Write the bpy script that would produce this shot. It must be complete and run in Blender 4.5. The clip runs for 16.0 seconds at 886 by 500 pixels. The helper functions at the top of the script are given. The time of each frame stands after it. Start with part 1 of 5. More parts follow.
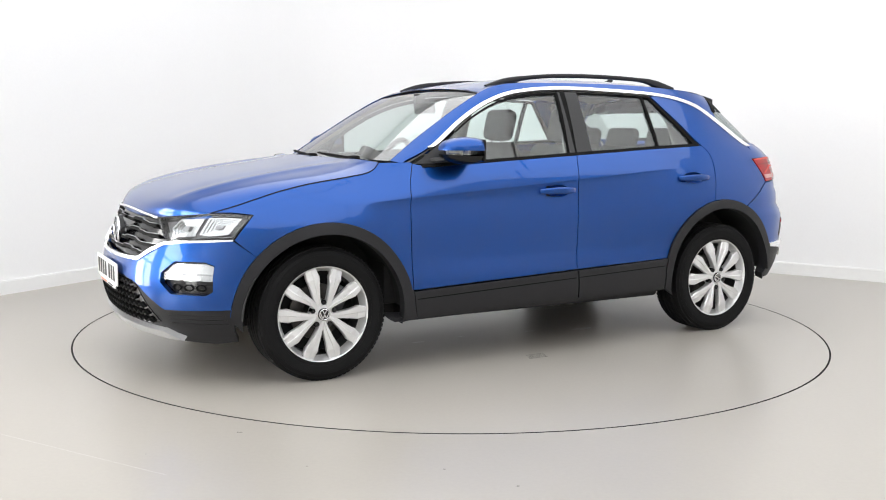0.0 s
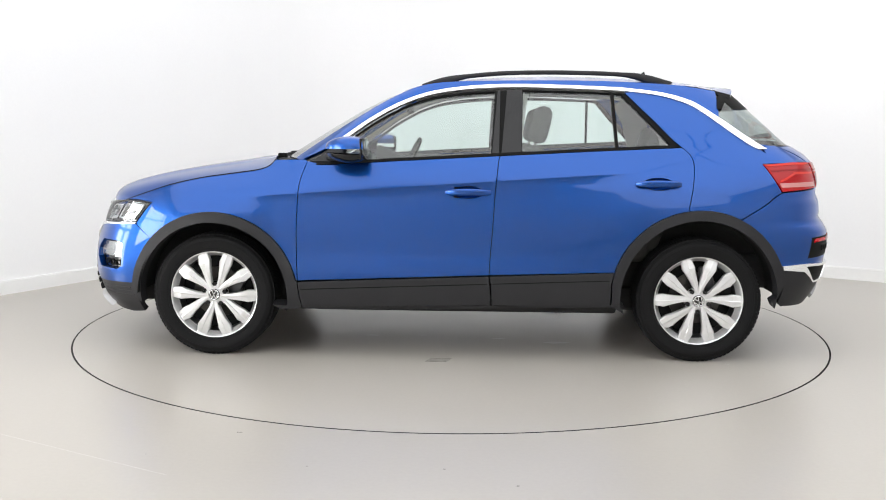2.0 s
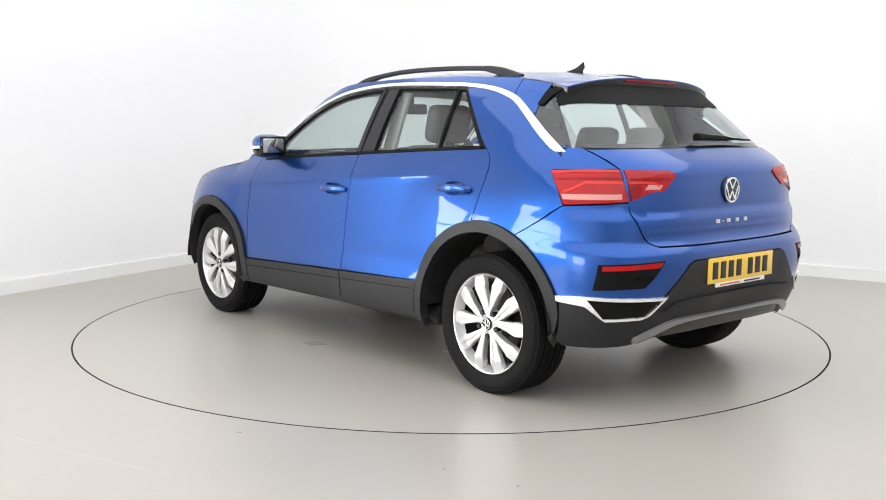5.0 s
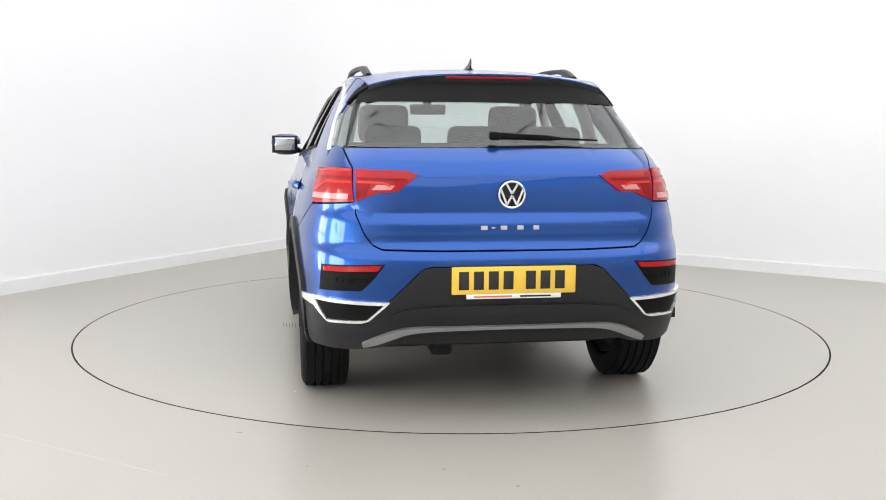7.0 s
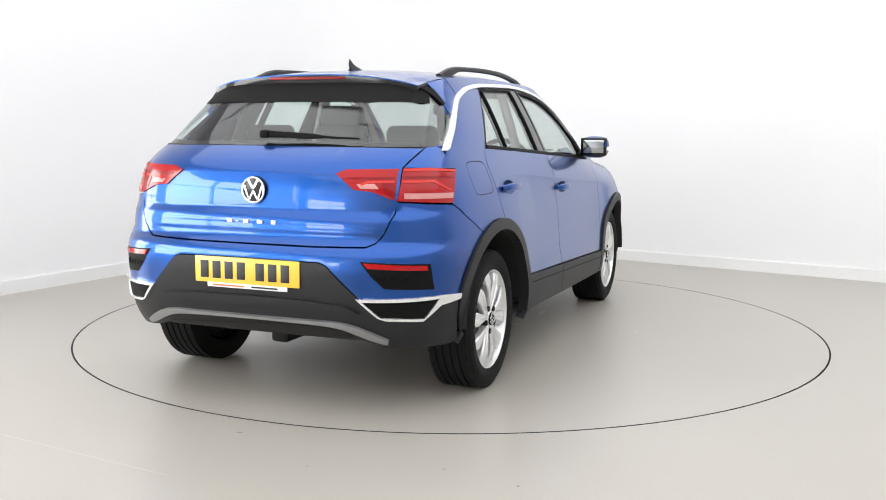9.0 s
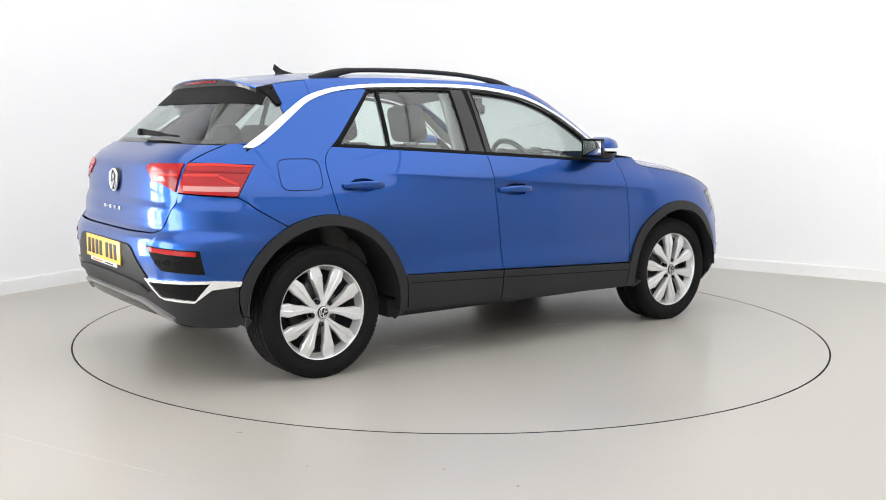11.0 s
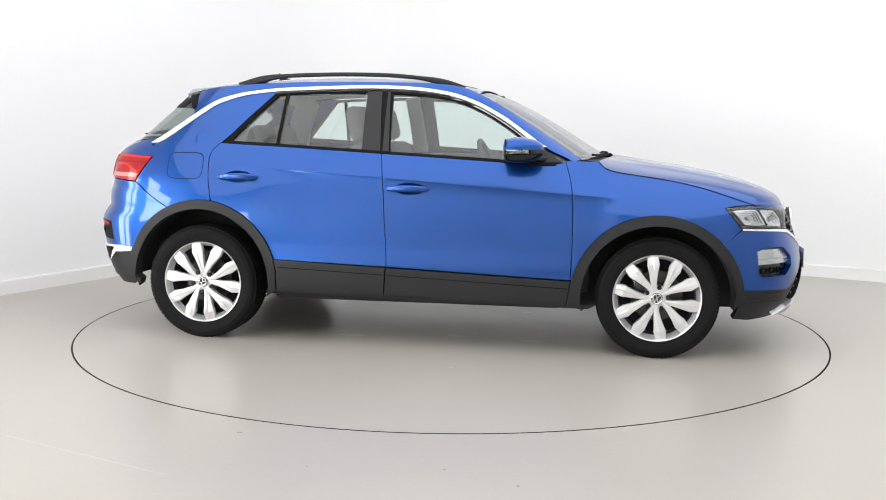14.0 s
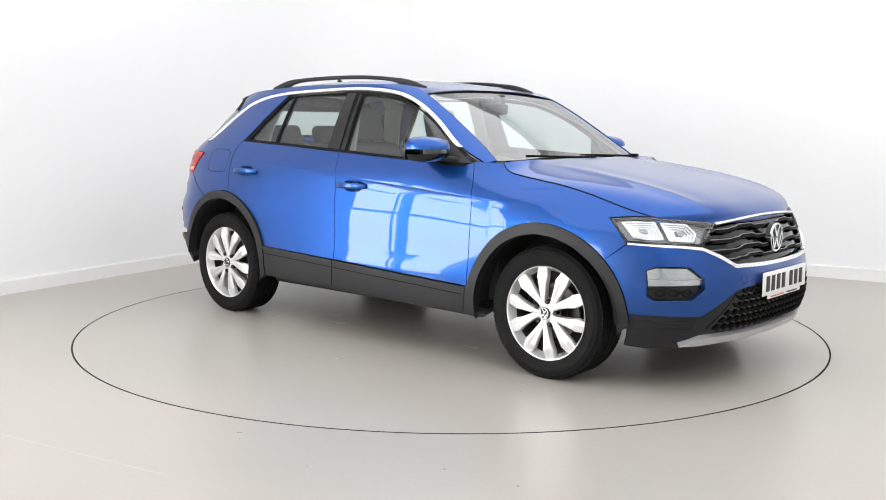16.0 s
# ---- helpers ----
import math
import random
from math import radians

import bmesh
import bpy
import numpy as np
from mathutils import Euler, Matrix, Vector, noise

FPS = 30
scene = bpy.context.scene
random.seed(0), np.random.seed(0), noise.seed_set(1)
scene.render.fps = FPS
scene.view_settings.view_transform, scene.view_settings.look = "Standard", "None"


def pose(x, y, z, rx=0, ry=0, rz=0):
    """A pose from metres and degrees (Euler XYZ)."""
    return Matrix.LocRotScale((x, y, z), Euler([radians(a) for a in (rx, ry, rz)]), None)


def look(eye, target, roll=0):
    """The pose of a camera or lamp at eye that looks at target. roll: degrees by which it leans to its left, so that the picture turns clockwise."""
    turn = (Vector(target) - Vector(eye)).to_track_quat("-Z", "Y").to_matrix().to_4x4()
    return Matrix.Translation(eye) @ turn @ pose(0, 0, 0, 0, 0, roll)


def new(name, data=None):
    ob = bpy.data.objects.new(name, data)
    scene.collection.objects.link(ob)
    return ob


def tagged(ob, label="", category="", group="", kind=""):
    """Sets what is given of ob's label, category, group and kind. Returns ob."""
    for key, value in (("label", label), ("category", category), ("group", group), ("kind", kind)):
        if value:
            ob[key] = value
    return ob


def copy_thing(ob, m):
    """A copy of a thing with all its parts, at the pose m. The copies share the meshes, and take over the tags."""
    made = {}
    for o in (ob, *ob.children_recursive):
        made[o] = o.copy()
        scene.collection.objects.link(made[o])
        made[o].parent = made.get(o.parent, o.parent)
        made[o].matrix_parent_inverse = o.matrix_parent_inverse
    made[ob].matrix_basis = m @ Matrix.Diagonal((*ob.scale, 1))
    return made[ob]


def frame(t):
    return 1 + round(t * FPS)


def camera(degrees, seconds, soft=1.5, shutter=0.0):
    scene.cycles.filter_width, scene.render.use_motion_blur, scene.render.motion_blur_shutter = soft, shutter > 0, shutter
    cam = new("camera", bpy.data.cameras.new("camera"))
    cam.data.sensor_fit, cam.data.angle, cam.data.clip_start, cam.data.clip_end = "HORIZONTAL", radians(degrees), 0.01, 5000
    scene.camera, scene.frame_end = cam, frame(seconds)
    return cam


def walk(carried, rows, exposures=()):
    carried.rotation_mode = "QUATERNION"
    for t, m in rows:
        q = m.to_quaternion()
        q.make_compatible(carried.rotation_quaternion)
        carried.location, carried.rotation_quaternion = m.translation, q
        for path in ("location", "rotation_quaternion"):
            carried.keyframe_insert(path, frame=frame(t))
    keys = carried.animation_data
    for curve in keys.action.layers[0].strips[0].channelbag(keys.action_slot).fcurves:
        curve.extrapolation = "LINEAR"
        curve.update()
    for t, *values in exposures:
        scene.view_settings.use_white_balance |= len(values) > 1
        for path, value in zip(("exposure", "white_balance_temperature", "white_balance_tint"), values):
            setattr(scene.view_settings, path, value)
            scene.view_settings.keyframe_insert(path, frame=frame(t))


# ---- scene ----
EYE = Vector((0.0, -6.0165, 1.2297))
AIM = Euler((radians(90 - 7.2548), 0, radians(0.4627))).to_matrix() @ Vector((0, 0, -1))
cam = camera(49.54, 16.0, soft=1.0)
walk(cam, [(0, look(EYE, EYE + AIM, 0.4205)), (16, look(EYE, EYE + AIM, 0.4205))])

TURN_START, TURN_RATE = 209.66, -15.657      # the turntable, degrees and degrees a second
CAR_ON_TABLE = Vector((-0.0478, 0.1118, 0.0))
TABLE_R = 2.247

# ---- light: a bright overcast sky outside, a ceiling of light panels, three daylit openings ----
world = bpy.data.worlds.new("sky")
scene.world = world
world.use_nodes = True
wn = world.node_tree.nodes
sky = wn.new("ShaderNodeTexSky")
sky.sky_type, sky.sun_disc, sky.sun_elevation, sky.sun_rotation = "NISHITA", False, radians(35), radians(240)
world.node_tree.links.new(sky.outputs[0], wn["Background"].inputs[0])
wn["Background"].inputs[1].default_value = 0.12
scene.view_settings.exposure = 0.03

CEILING_POWER = 2.2          # emission of the ceiling's diffusers
DAY_POWER = 12.0              # emission of the bright yard seen through the opening


# ---- materials ----
def material(name, colour, rough=0.5, metal=0.0, coat=0.0, grain=0.0, scale=40.0, bump=0.0, stain=0.0, stain_scale=1.5, spec=0.5, rough_var=0.0, coat_rough=0.03):
    m = bpy.data.materials.new(name)
    m.use_nodes = True
    nt = m.node_tree
    b = nt.nodes["Principled BSDF"]
    b.inputs["Base Color"].default_value = (*colour, 1)
    b.inputs["Roughness"].default_value = rough
    b.inputs["Metallic"].default_value = metal
    b.inputs["Coat Weight"].default_value = coat
    b.inputs["Coat Roughness"].default_value = coat_rough
    b.inputs["Specular IOR Level"].default_value = spec
    if grain or stain or bump or rough_var:
        co = nt.nodes.new("ShaderNodeTexCoord")
        fine = nt.nodes.new("ShaderNodeTexNoise")
        fine.inputs["Scale"].default_value, fine.inputs["Detail"].default_value = scale, 6
        wide = nt.nodes.new("ShaderNodeTexNoise")
        wide.inputs["Scale"].default_value, wide.inputs["Detail"].default_value = stain_scale, 5
        for n in (fine, wide):
            nt.links.new(co.outputs["Object"], n.inputs["Vector"])
        def vary(src, amount, before):
            ramp = nt.nodes.new("ShaderNodeMapRange")
            ramp.inputs[1].default_value, ramp.inputs[2].default_value = 0.15, 0.85
            ramp.inputs[3].default_value, ramp.inputs[4].default_value = 1 - amount, 1 + amount
            nt.links.new(src.outputs["Fac"], ramp.inputs[0])
            mul = nt.nodes.new("ShaderNodeVectorMath")
            mul.operation = "MULTIPLY"
            if before is None:
                mul.inputs[0].default_value = colour
            else:
                nt.links.new(before.outputs[0], mul.inputs[0])
            nt.links.new(ramp.outputs[0], mul.inputs[1])
            return mul
        last = vary(fine, grain, None)
        last = vary(wide, stain, last)
        nt.links.new(last.outputs[0], b.inputs["Base Color"])
        if rough_var:
            r = nt.nodes.new("ShaderNodeMapRange")
            r.inputs[1].default_value, r.inputs[2].default_value = 0.15, 0.85
            r.inputs[3].default_value, r.inputs[4].default_value = rough - rough_var, rough + rough_var
            nt.links.new(wide.outputs["Fac"], r.inputs[0])
            nt.links.new(r.outputs[0], b.inputs["Roughness"])
        if bump:
            bn = nt.nodes.new("ShaderNodeBump")
            bn.inputs["Strength"].default_value, bn.inputs["Distance"].default_value = 1.0, bump
            nt.links.new(fine.outputs["Fac"], bn.inputs["Height"])
            nt.links.new(bn.outputs[0], b.inputs["Normal"])
    return m


def glow(name, colour, power):
    m = bpy.data.materials.new(name)
    m.use_nodes = True
    nt = m.node_tree
    nt.nodes.remove(nt.nodes["Principled BSDF"])
    e = nt.nodes.new("ShaderNodeEmission")
    e.inputs[0].default_value, e.inputs[1].default_value = (*colour, 1), power
    nt.links.new(e.outputs[0], nt.nodes["Material Output"].inputs[0])
    return m


def pane(name, tint, gain=0.92, least=0.07):
    """A thin sheet of tinted glass: clear, with a reflection that grows at a glance."""
    m = bpy.data.materials.new(name)
    m.use_nodes = True
    nt = m.node_tree
    nt.nodes.remove(nt.nodes["Principled BSDF"])
    clear, gloss, mix, facing, power, scale = (nt.nodes.new(k) for k in ("ShaderNodeBsdfTransparent", "ShaderNodeBsdfGlossy", "ShaderNodeMixShader", "ShaderNodeLayerWeight", "ShaderNodeMath", "ShaderNodeMath"))
    clear.inputs[0].default_value = (*tint, 1)
    gloss.inputs["Roughness"].default_value = 0.01
    facing.inputs[0].default_value = 0.5
    power.operation, power.inputs[1].default_value = "POWER", 4.5
    scale.operation, scale.inputs[1].default_value, scale.inputs[2].default_value = "MULTIPLY_ADD", gain - least, least
    nt.links.new(facing.outputs["Facing"], power.inputs[0])
    nt.links.new(power.outputs[0], scale.inputs[0])
    nt.links.new(scale.outputs[0], mix.inputs[0])
    nt.links.new(clear.outputs[0], mix.inputs[1])
    nt.links.new(gloss.outputs[0], mix.inputs[2])
    nt.links.new(mix.outputs[0], nt.nodes["Material Output"].inputs[0])
    return m


PAINT = material("blue_metallic_paint", (0.0045, 0.062, 0.29), 0.32, 0.94, 0.75, coat_rough=0.015, grain=0.10, scale=900, stain=0.02, stain_scale=2)
TRIM = material("bright_trim", (0.86, 0.87, 0.88), 0.22, 0.75, 0.2, grain=0.02, scale=30)
CHROME = material("chrome", (0.85, 0.86, 0.87), 0.08, 1.0)
PLASTIC = material("black_textured_plastic", (0.016, 0.016, 0.0178), 0.46, spec=0.28, grain=0.15, scale=260, bump=0.0004, stain=0.12, stain_scale=6)
GLOSS_BLACK = material("gloss_black_plastic", (0.004, 0.004, 0.005), 0.14, coat=0.12, spec=0.35)
SEAL = material("rubber_seal", (0.005, 0.005, 0.005), 0.6, spec=0.10, grain=0.1, scale=90)
DARK = material("dark_underbody", (0.010, 0.010, 0.011), 0.8, grain=0.3, scale=25)
RUBBER = material("tyre_rubber", (0.0058, 0.0058, 0.0062), 0.70, spec=0.16, grain=0.2, scale=120, bump=0.0004, stain=0.15, stain_scale=8)
ALLOY = material("silver_alloy", (0.70, 0.70, 0.70), 0.28, 0.55, 0.5, grain=0.03, scale=400, stain=0.04, stain_scale=9)
# darker copy of the alloy: shade inside the wheel put into the colour
ALLOY_SHADED = material("alloy_in_shade", (0.09, 0.09, 0.092), 0.4, 0.5, grain=0.15, scale=40)
STEEL = material("brake_steel", (0.10, 0.095, 0.09), 0.35, 0.9, grain=0.2, scale=60)
GREY_STRIP = material("satin_grey_plastic", (0.27, 0.27, 0.275), 0.36, 0.5, 0.1, grain=0.04, scale=200)
SILVER = material("satin_silver_plastic", (0.55, 0.55, 0.56), 0.32, 0.6, 0.2, grain=0.03, scale=200)
GLASS = pane("green_tinted_glass", (0.82, 0.91, 0.885), least=0.10)
SCREEN_GLASS = pane("windscreen_glass", (0.84, 0.92, 0.90), least=0.26)
TINT = pane("rear_screen_glass", (0.70, 0.77, 0.755), least=0.10)
EDGE_GLASS = pane("dark_screen_edge", (0.50, 0.55, 0.54), least=0.10)
LENS = pane("clear_lens", (0.95, 0.965, 0.97), 0.8)
RED = material("red_lens", (0.33, 0.003, 0.005), 0.15, 0.0, 0.15, spec=0.3, grain=0.08, scale=180, stain=0.1, stain_scale=14)
RED_DARK = material("dark_red_lens", (0.22, 0.002, 0.004), 0.2, 0.0, 0.04, spec=0.25, grain=0.08, scale=180)
RED_PALE = material("bright_red_light_guide", (0.55, 0.022, 0.014), 0.2, 0.0, 0.1, spec=0.3, grain=0.05, scale=160)
PINK = material("reversing_lens", (0.52, 0.22, 0.21), 0.2, 0.0, 0.2, grain=0.05, scale=160)
# mottled tone puts the shading of curved bowls into the colour
REFLECTOR = material("lamp_reflector", (0.56, 0.57, 0.58), 0.17, 1.0, grain=0.10, scale=26, stain=0.12, stain_scale=11)
LAMP_BODY = material("lamp_inner_grey", (0.30, 0.30, 0.31), 0.3, 0.3, grain=0.1, scale=60)
CLOTH = material("dark_grey_seat_cloth", (0.085, 0.083, 0.080), 0.9, grain=0.06, scale=60, stain=0.10, stain_scale=5)
CABIN_BLACK = material("soft_black_cabin_plastic", (0.05, 0.05, 0.05), 0.65, grain=0.15, scale=160, bump=0.0003)
CABIN_GREY = material("pale_grey_headlining", (0.40, 0.39, 0.37), 0.9, grain=0.06, scale=200)
PLATE_YELLOW = material("yellow_plate", (0.78, 0.50, 0.05), 0.35, coat=0.3, grain=0.04, scale=300)
PLATE_WHITE = material("white_plate", (0.78, 0.78, 0.77), 0.35, coat=0.3, grain=0.03, scale=300)
INK = material("black_print", (0.012, 0.012, 0.012), 0.5, grain=0.05, scale=90)
INK_RED = material("orange_print", (0.55, 0.16, 0.06), 0.5, grain=0.05, scale=90)
MIRROR = material("mirror_glass", (0.42, 0.44, 0.46), 0.02, 1.0)
WALL = material("white_wall_paint", (0.86, 0.86, 0.865), 0.75, grain=0.012, scale=60, stain=0.012, stain_scale=0.6, bump=0.0003)
SKIRT = material("white_gloss_skirting", (0.84, 0.84, 0.83), 0.4, grain=0.02, scale=20)
# unseen walls: the dimness of an unlit hall is put into this grey
DIM_WALL = material("dimmed_unseen_wall", (0.60, 0.60, 0.605), 0.8, grain=0.05, scale=40, stain=0.10, stain_scale=0.6)
CEIL = material("white_ceiling_paint", (0.8, 0.8, 0.8), 0.85, grain=0.02, scale=30)
FLOOR = material("grey_resin_floor", (0.360, 0.338, 0.303), 0.30, grain=0.035, scale=55, stain=0.10, stain_scale=0.55, rough_var=0.05)
SCUFF = material("pale_scuff", (0.55, 0.545, 0.53), 0.5, grain=0.1, scale=60)
DRAIN = material("dark_slot", (0.16, 0.155, 0.14), 0.6, grain=0.2, scale=60)
GAP = material("dark_gap", (0.015, 0.015, 0.014), 0.8, grain=0.3, scale=30)
DIFFUSER = glow("ceiling_diffuser", (0.985, 0.99, 1.0), CEILING_POWER)
# glow behind the side opening, its power set by the reflection on flank and bumper
SIDE_YARD = glow("side_yard", (1.0, 0.99, 0.97), 12.0)
DAYLIGHT = glow("bright_yard", (1.0, 0.99, 0.97), DAY_POWER)


# ---- mesh helpers ----
def part(name, bm, mat, parent, label="", angle=35, smooth=True):
    me = bpy.data.meshes.new(name)
    bm.to_mesh(me)
    bm.free()
    me.materials.append(mat)
    if smooth:
        me.polygons.foreach_set("use_smooth", [True] * len(me.polygons))
        me.set_sharp_from_angle(angle=radians(angle))
    ob = new(name, me)
    ob.parent = parent
    if label:
        tagged(ob, label)
    return ob


def box(bm, c, size, turn=None, bevel=0.0, seg=2):
    r = bmesh.ops.create_cube(bm, size=1)
    vs = r["verts"]
    bmesh.ops.scale(bm, vec=size, verts=vs)
    if bevel:
        es = list({e for v in vs for e in v.link_edges})
        vs = list({v for f in bmesh.ops.bevel(bm, geom=es, offset=bevel, segments=seg, affect="EDGES", profile=0.5)["faces"] for v in f.verts} | {v for v in vs if v.is_valid})
    m = Matrix.Translation(c) @ (turn.to_4x4() if turn else Matrix())
    bmesh.ops.transform(bm, matrix=m, verts=vs)
    return vs


def grid_faces(bm, rows, close_u=False, close_v=False):
    """Quads over a grid of points, rows of equal length."""
    vs = [[bm.verts.new(p) for p in r] for r in rows]
    n, k = len(vs), len(vs[0])
    for i in range(n if close_u else n - 1):
        for j in range(k if close_v else k - 1):
            q = (vs[i][j], vs[i][(j + 1) % k], vs[(i + 1) % n][(j + 1) % k], vs[(i + 1) % n][j])
            if len(set(q)) == 4:
                bm.faces.new(q)
    return vs


def lathe(bm, profile, centre, n=48):
    """Turn (radius, along y) points round the y axis through centre."""
    rows = []
    for i in range(n):
        a = 2 * math.pi * i / n
        rows.append([(centre[0] + r * math.cos(a), centre[1] + y, centre[2] + r * math.sin(a)) for r, y in profile])
    grid_faces(bm, rows, close_u=True)


def sweep(bm, path, profile, up=(0, 0, 1), closed=False, cap=True):
    """Carry a closed profile of (side, up) points along a path; profile may be a list with one for each point."""
    pts = [Vector(p) for p in path]
    rows = []
    for i, p in enumerate(pts):
        a = pts[(i - 1) % len(pts)] if closed or i else p
        b = pts[(i + 1) % len(pts)] if closed or i < len(pts) - 1 else p
        d = (b - a).normalized()
        side = d.cross(Vector(up)).normalized()
        u = side.cross(d)
        pr = profile[i] if isinstance(profile[0][0], (tuple, list)) else profile
        rows.append([p + side * q[0] + u * q[1] for q in pr])
    vs = grid_faces(bm, rows, close_u=closed, close_v=True)
    if cap and not closed:
        bm.faces.new(vs[0])
        bm.faces.new(vs[-1][::-1])
    bmesh.ops.recalc_face_normals(bm, faces=bm.faces)


def rounded(w, h, r=0.3, n=16):
    """A closed profile, w by h, with soft corners."""
    return [(w / 2 * math.copysign(abs(math.cos(a)) ** r, math.cos(a)), h / 2 * math.copysign(abs(math.sin(a)) ** r, math.sin(a))) for a in (2 * math.pi * (i + 0.5) / n for i in range(n))]


def bend(*pts, n=8):
    """A smooth curve (Catmull-Rom) through the points."""
    p = [np.array(q, float) for q in pts]
    p = [2 * p[0] - p[1]] + p + [2 * p[-1] - p[-2]]
    out = []
    for i in range(1, len(p) - 2):
        for k in range(n):
            t = k / n
            out.append(0.5 * (2 * p[i] + (p[i + 1] - p[i - 1]) * t + (2 * p[i - 1] - 5 * p[i] + 4 * p[i + 1] - p[i + 2]) * t * t + (3 * p[i] - p[i - 1] - 3 * p[i + 1] + p[i + 2]) * t ** 3))
    out.append(p[-2])
    return [tuple(q) for q in out]


# ---- the car's outer surface: x ahead, y to its left, z up, origin on the floor between the wheels ----
NF, MF, NR, MR = 7.9, 2.56, 11.7, 4.37


def table(*pairs):
    """A smooth curve through (at, value) pairs."""
    a = np.array(pairs, float)
    x, y = a[:, 0], a[:, 1]
    d = np.gradient(y, x)
    def curve(q):
        q = np.clip(np.asarray(q, float), x[0], x[-1])
        i = np.clip(np.searchsorted(x, q) - 1, 0, len(x) - 2)
        h = x[i + 1] - x[i]
        t = (q - x[i]) / h
        return ((1 + 2 * t) * (1 - t) ** 2 * y[i] + t * (1 - t) ** 2 * h * d[i] + t * t * (3 - 2 * t) * y[i + 1] + t * t * (t - 1) * h * d[i + 1])
    return curve


HALF = table((0.12, 0.809), (0.2, 0.854), (0.28, 0.881), (0.36, 0.892), (0.46, 0.895), (0.56, 0.891), (0.66, 0.888), (0.76, 0.881), (0.86, 0.868),
             (0.93, 0.857), (0.98, 0.843), (1.04, 0.82), (1.1, 0.793), (1.16, 0.765), (1.24, 0.728), (1.34, 0.676), (1.42, 0.63), (1.48, 0.585), (1.54, 0.52))
NOSE = table((0.12, 1.924), (0.18, 2.014), (0.24, 2.074), (0.32, 2.113), (0.42, 2.134), (0.5, 2.134), (0.58, 2.122), (0.66, 2.098), (0.74, 2.066), (0.82, 2.023), (0.9, 1.962), (1.0, 1.872), (1.15, 1.82))
TAIL = table((0.12, 1.844), (0.2, 1.884), (0.28, 1.944), (0.36, 2.004), (0.45, 2.044), (0.55, 2.067), (0.66, 2.076), (0.70, 2.072), (0.725, 2.058), (0.742, 2.036), (0.80, 2.027), (0.858, 2.019), (0.872, 2.010), (0.92, 2.0075), (1.0, 1.999), (1.06, 1.981), (1.1, 1.943), (1.15, 1.862),
             (1.25, 1.748), (1.35, 1.638), (1.45, 1.53), (1.54, 1.42))
SCREEN = table((1.0, 1.08), (1.074, 0.985), (1.15, 0.865), (1.224, 0.747), (1.33, 0.577), (1.4, 0.45), (1.45, 0.33), (1.5, 0.18), (1.54, 0.05))


def taper(x, z=0.0):
    """How the plan draws in towards the tail, and high up towards the bonnet."""
    k = np.clip((np.asarray(z) - 0.85) / 0.2, 0, 1)
    return 1 - 0.016 * np.clip(-x - 0.3, 0, None) ** 2 - 0.13 * np.clip(x - 0.3, 0, 0.8) ** 2 * k * k * (3 - 2 * k)


def flare(x, z):
    """Wings swell over the wheels; the doors hollow out low down."""
    up = np.where(z < 0.74, np.exp(-((z - 0.74) / 0.24) ** 2), np.exp(-((z - 0.74) / 0.115) ** 2))
    back = np.where(z < 0.78, np.exp(-((z - 0.78) / 0.26) ** 2), np.exp(-((z - 0.78) / 0.14) ** 2))
    swell = 0.026 * np.exp(-((x - 1.32) / 0.36) ** 2) * up + 0.018 * np.exp(-((x + 1.30) / 0.48) ** 2) * back
    rise = np.clip((z - 0.452) / 0.135, 0, 1)
    hollow = 0.010 * rise * rise * (3 - 2 * rise) * np.exp(-(np.clip(z - 0.60, 0, None) / 0.28) ** 2) * np.exp(-((x - 0.03) / 0.80) ** 4)
    line = 0.952 - 0.0695 * (x + 0.21)
    fade = np.clip((x + 0.98) / 0.30, 0, 1) * np.clip((1.08 - x) / 0.12, 0, 1)
    under = 0.011 * fade * np.where(z < line, 1 - np.exp(-np.clip(line - z, 0, None) / 0.022), 0) * np.exp(-(np.clip(line - z, 0, None) / 0.30) ** 2)
    return swell - hollow - under


def wrap_tables():
    xs, ys = np.linspace(0, 1, 900), np.linspace(0, 1, 900)
    t = np.r_[np.arccos(xs ** (NF / 2)), np.arcsin(ys ** (MF / 2)), np.pi - np.arccos(xs ** (NR / 2)), np.pi - np.arcsin(ys ** (MR / 2))]
    t = np.unique(np.round(t, 9))
    c, s = np.cos(t), np.sin(t).clip(0)
    x = np.where(c > 0, 2.1 * np.abs(c) ** (2 / NF), -2.06 * np.abs(c) ** (2 / NR))
    y = 0.89 * np.where(c > 0, s ** (2 / MF), s ** (2 / MR))
    return t, np.r_[0, np.cumsum(np.hypot(np.diff(x), np.diff(y)))]


TAU, ARC = wrap_tables()
LOOP = ARC[-1]


def side_s(x, z):
    """The distance round the body, from the nose, of a point of the left side."""
    x, z = np.asarray(x, float), np.asarray(z, float)
    c = np.where(x > 0, np.clip(x / NOSE(z), 0, 1) ** (NF / 2), -np.clip(-x / TAIL(z), 0, 1) ** (NR / 2))
    return np.interp(np.arccos(c), TAU, ARC)


def nose_s(y, z):
    y = np.asarray(y, float)
    return np.sign(y) * np.interp(np.arcsin(np.clip(np.abs(y) / HALF(z), 0, 1) ** (MF / 2)), TAU, ARC)


def tail_s(y, z):
    """As side_s for a point of the tail; the right half goes on past LOOP."""
    y = np.asarray(y, float)
    s = np.interp(np.pi - np.arcsin(np.clip(np.abs(y) / (HALF(z) * 0.96), 0, 1) ** (MR / 2)), TAU, ARC)
    return np.where(y >= 0, s, 2 * LOOP - s)


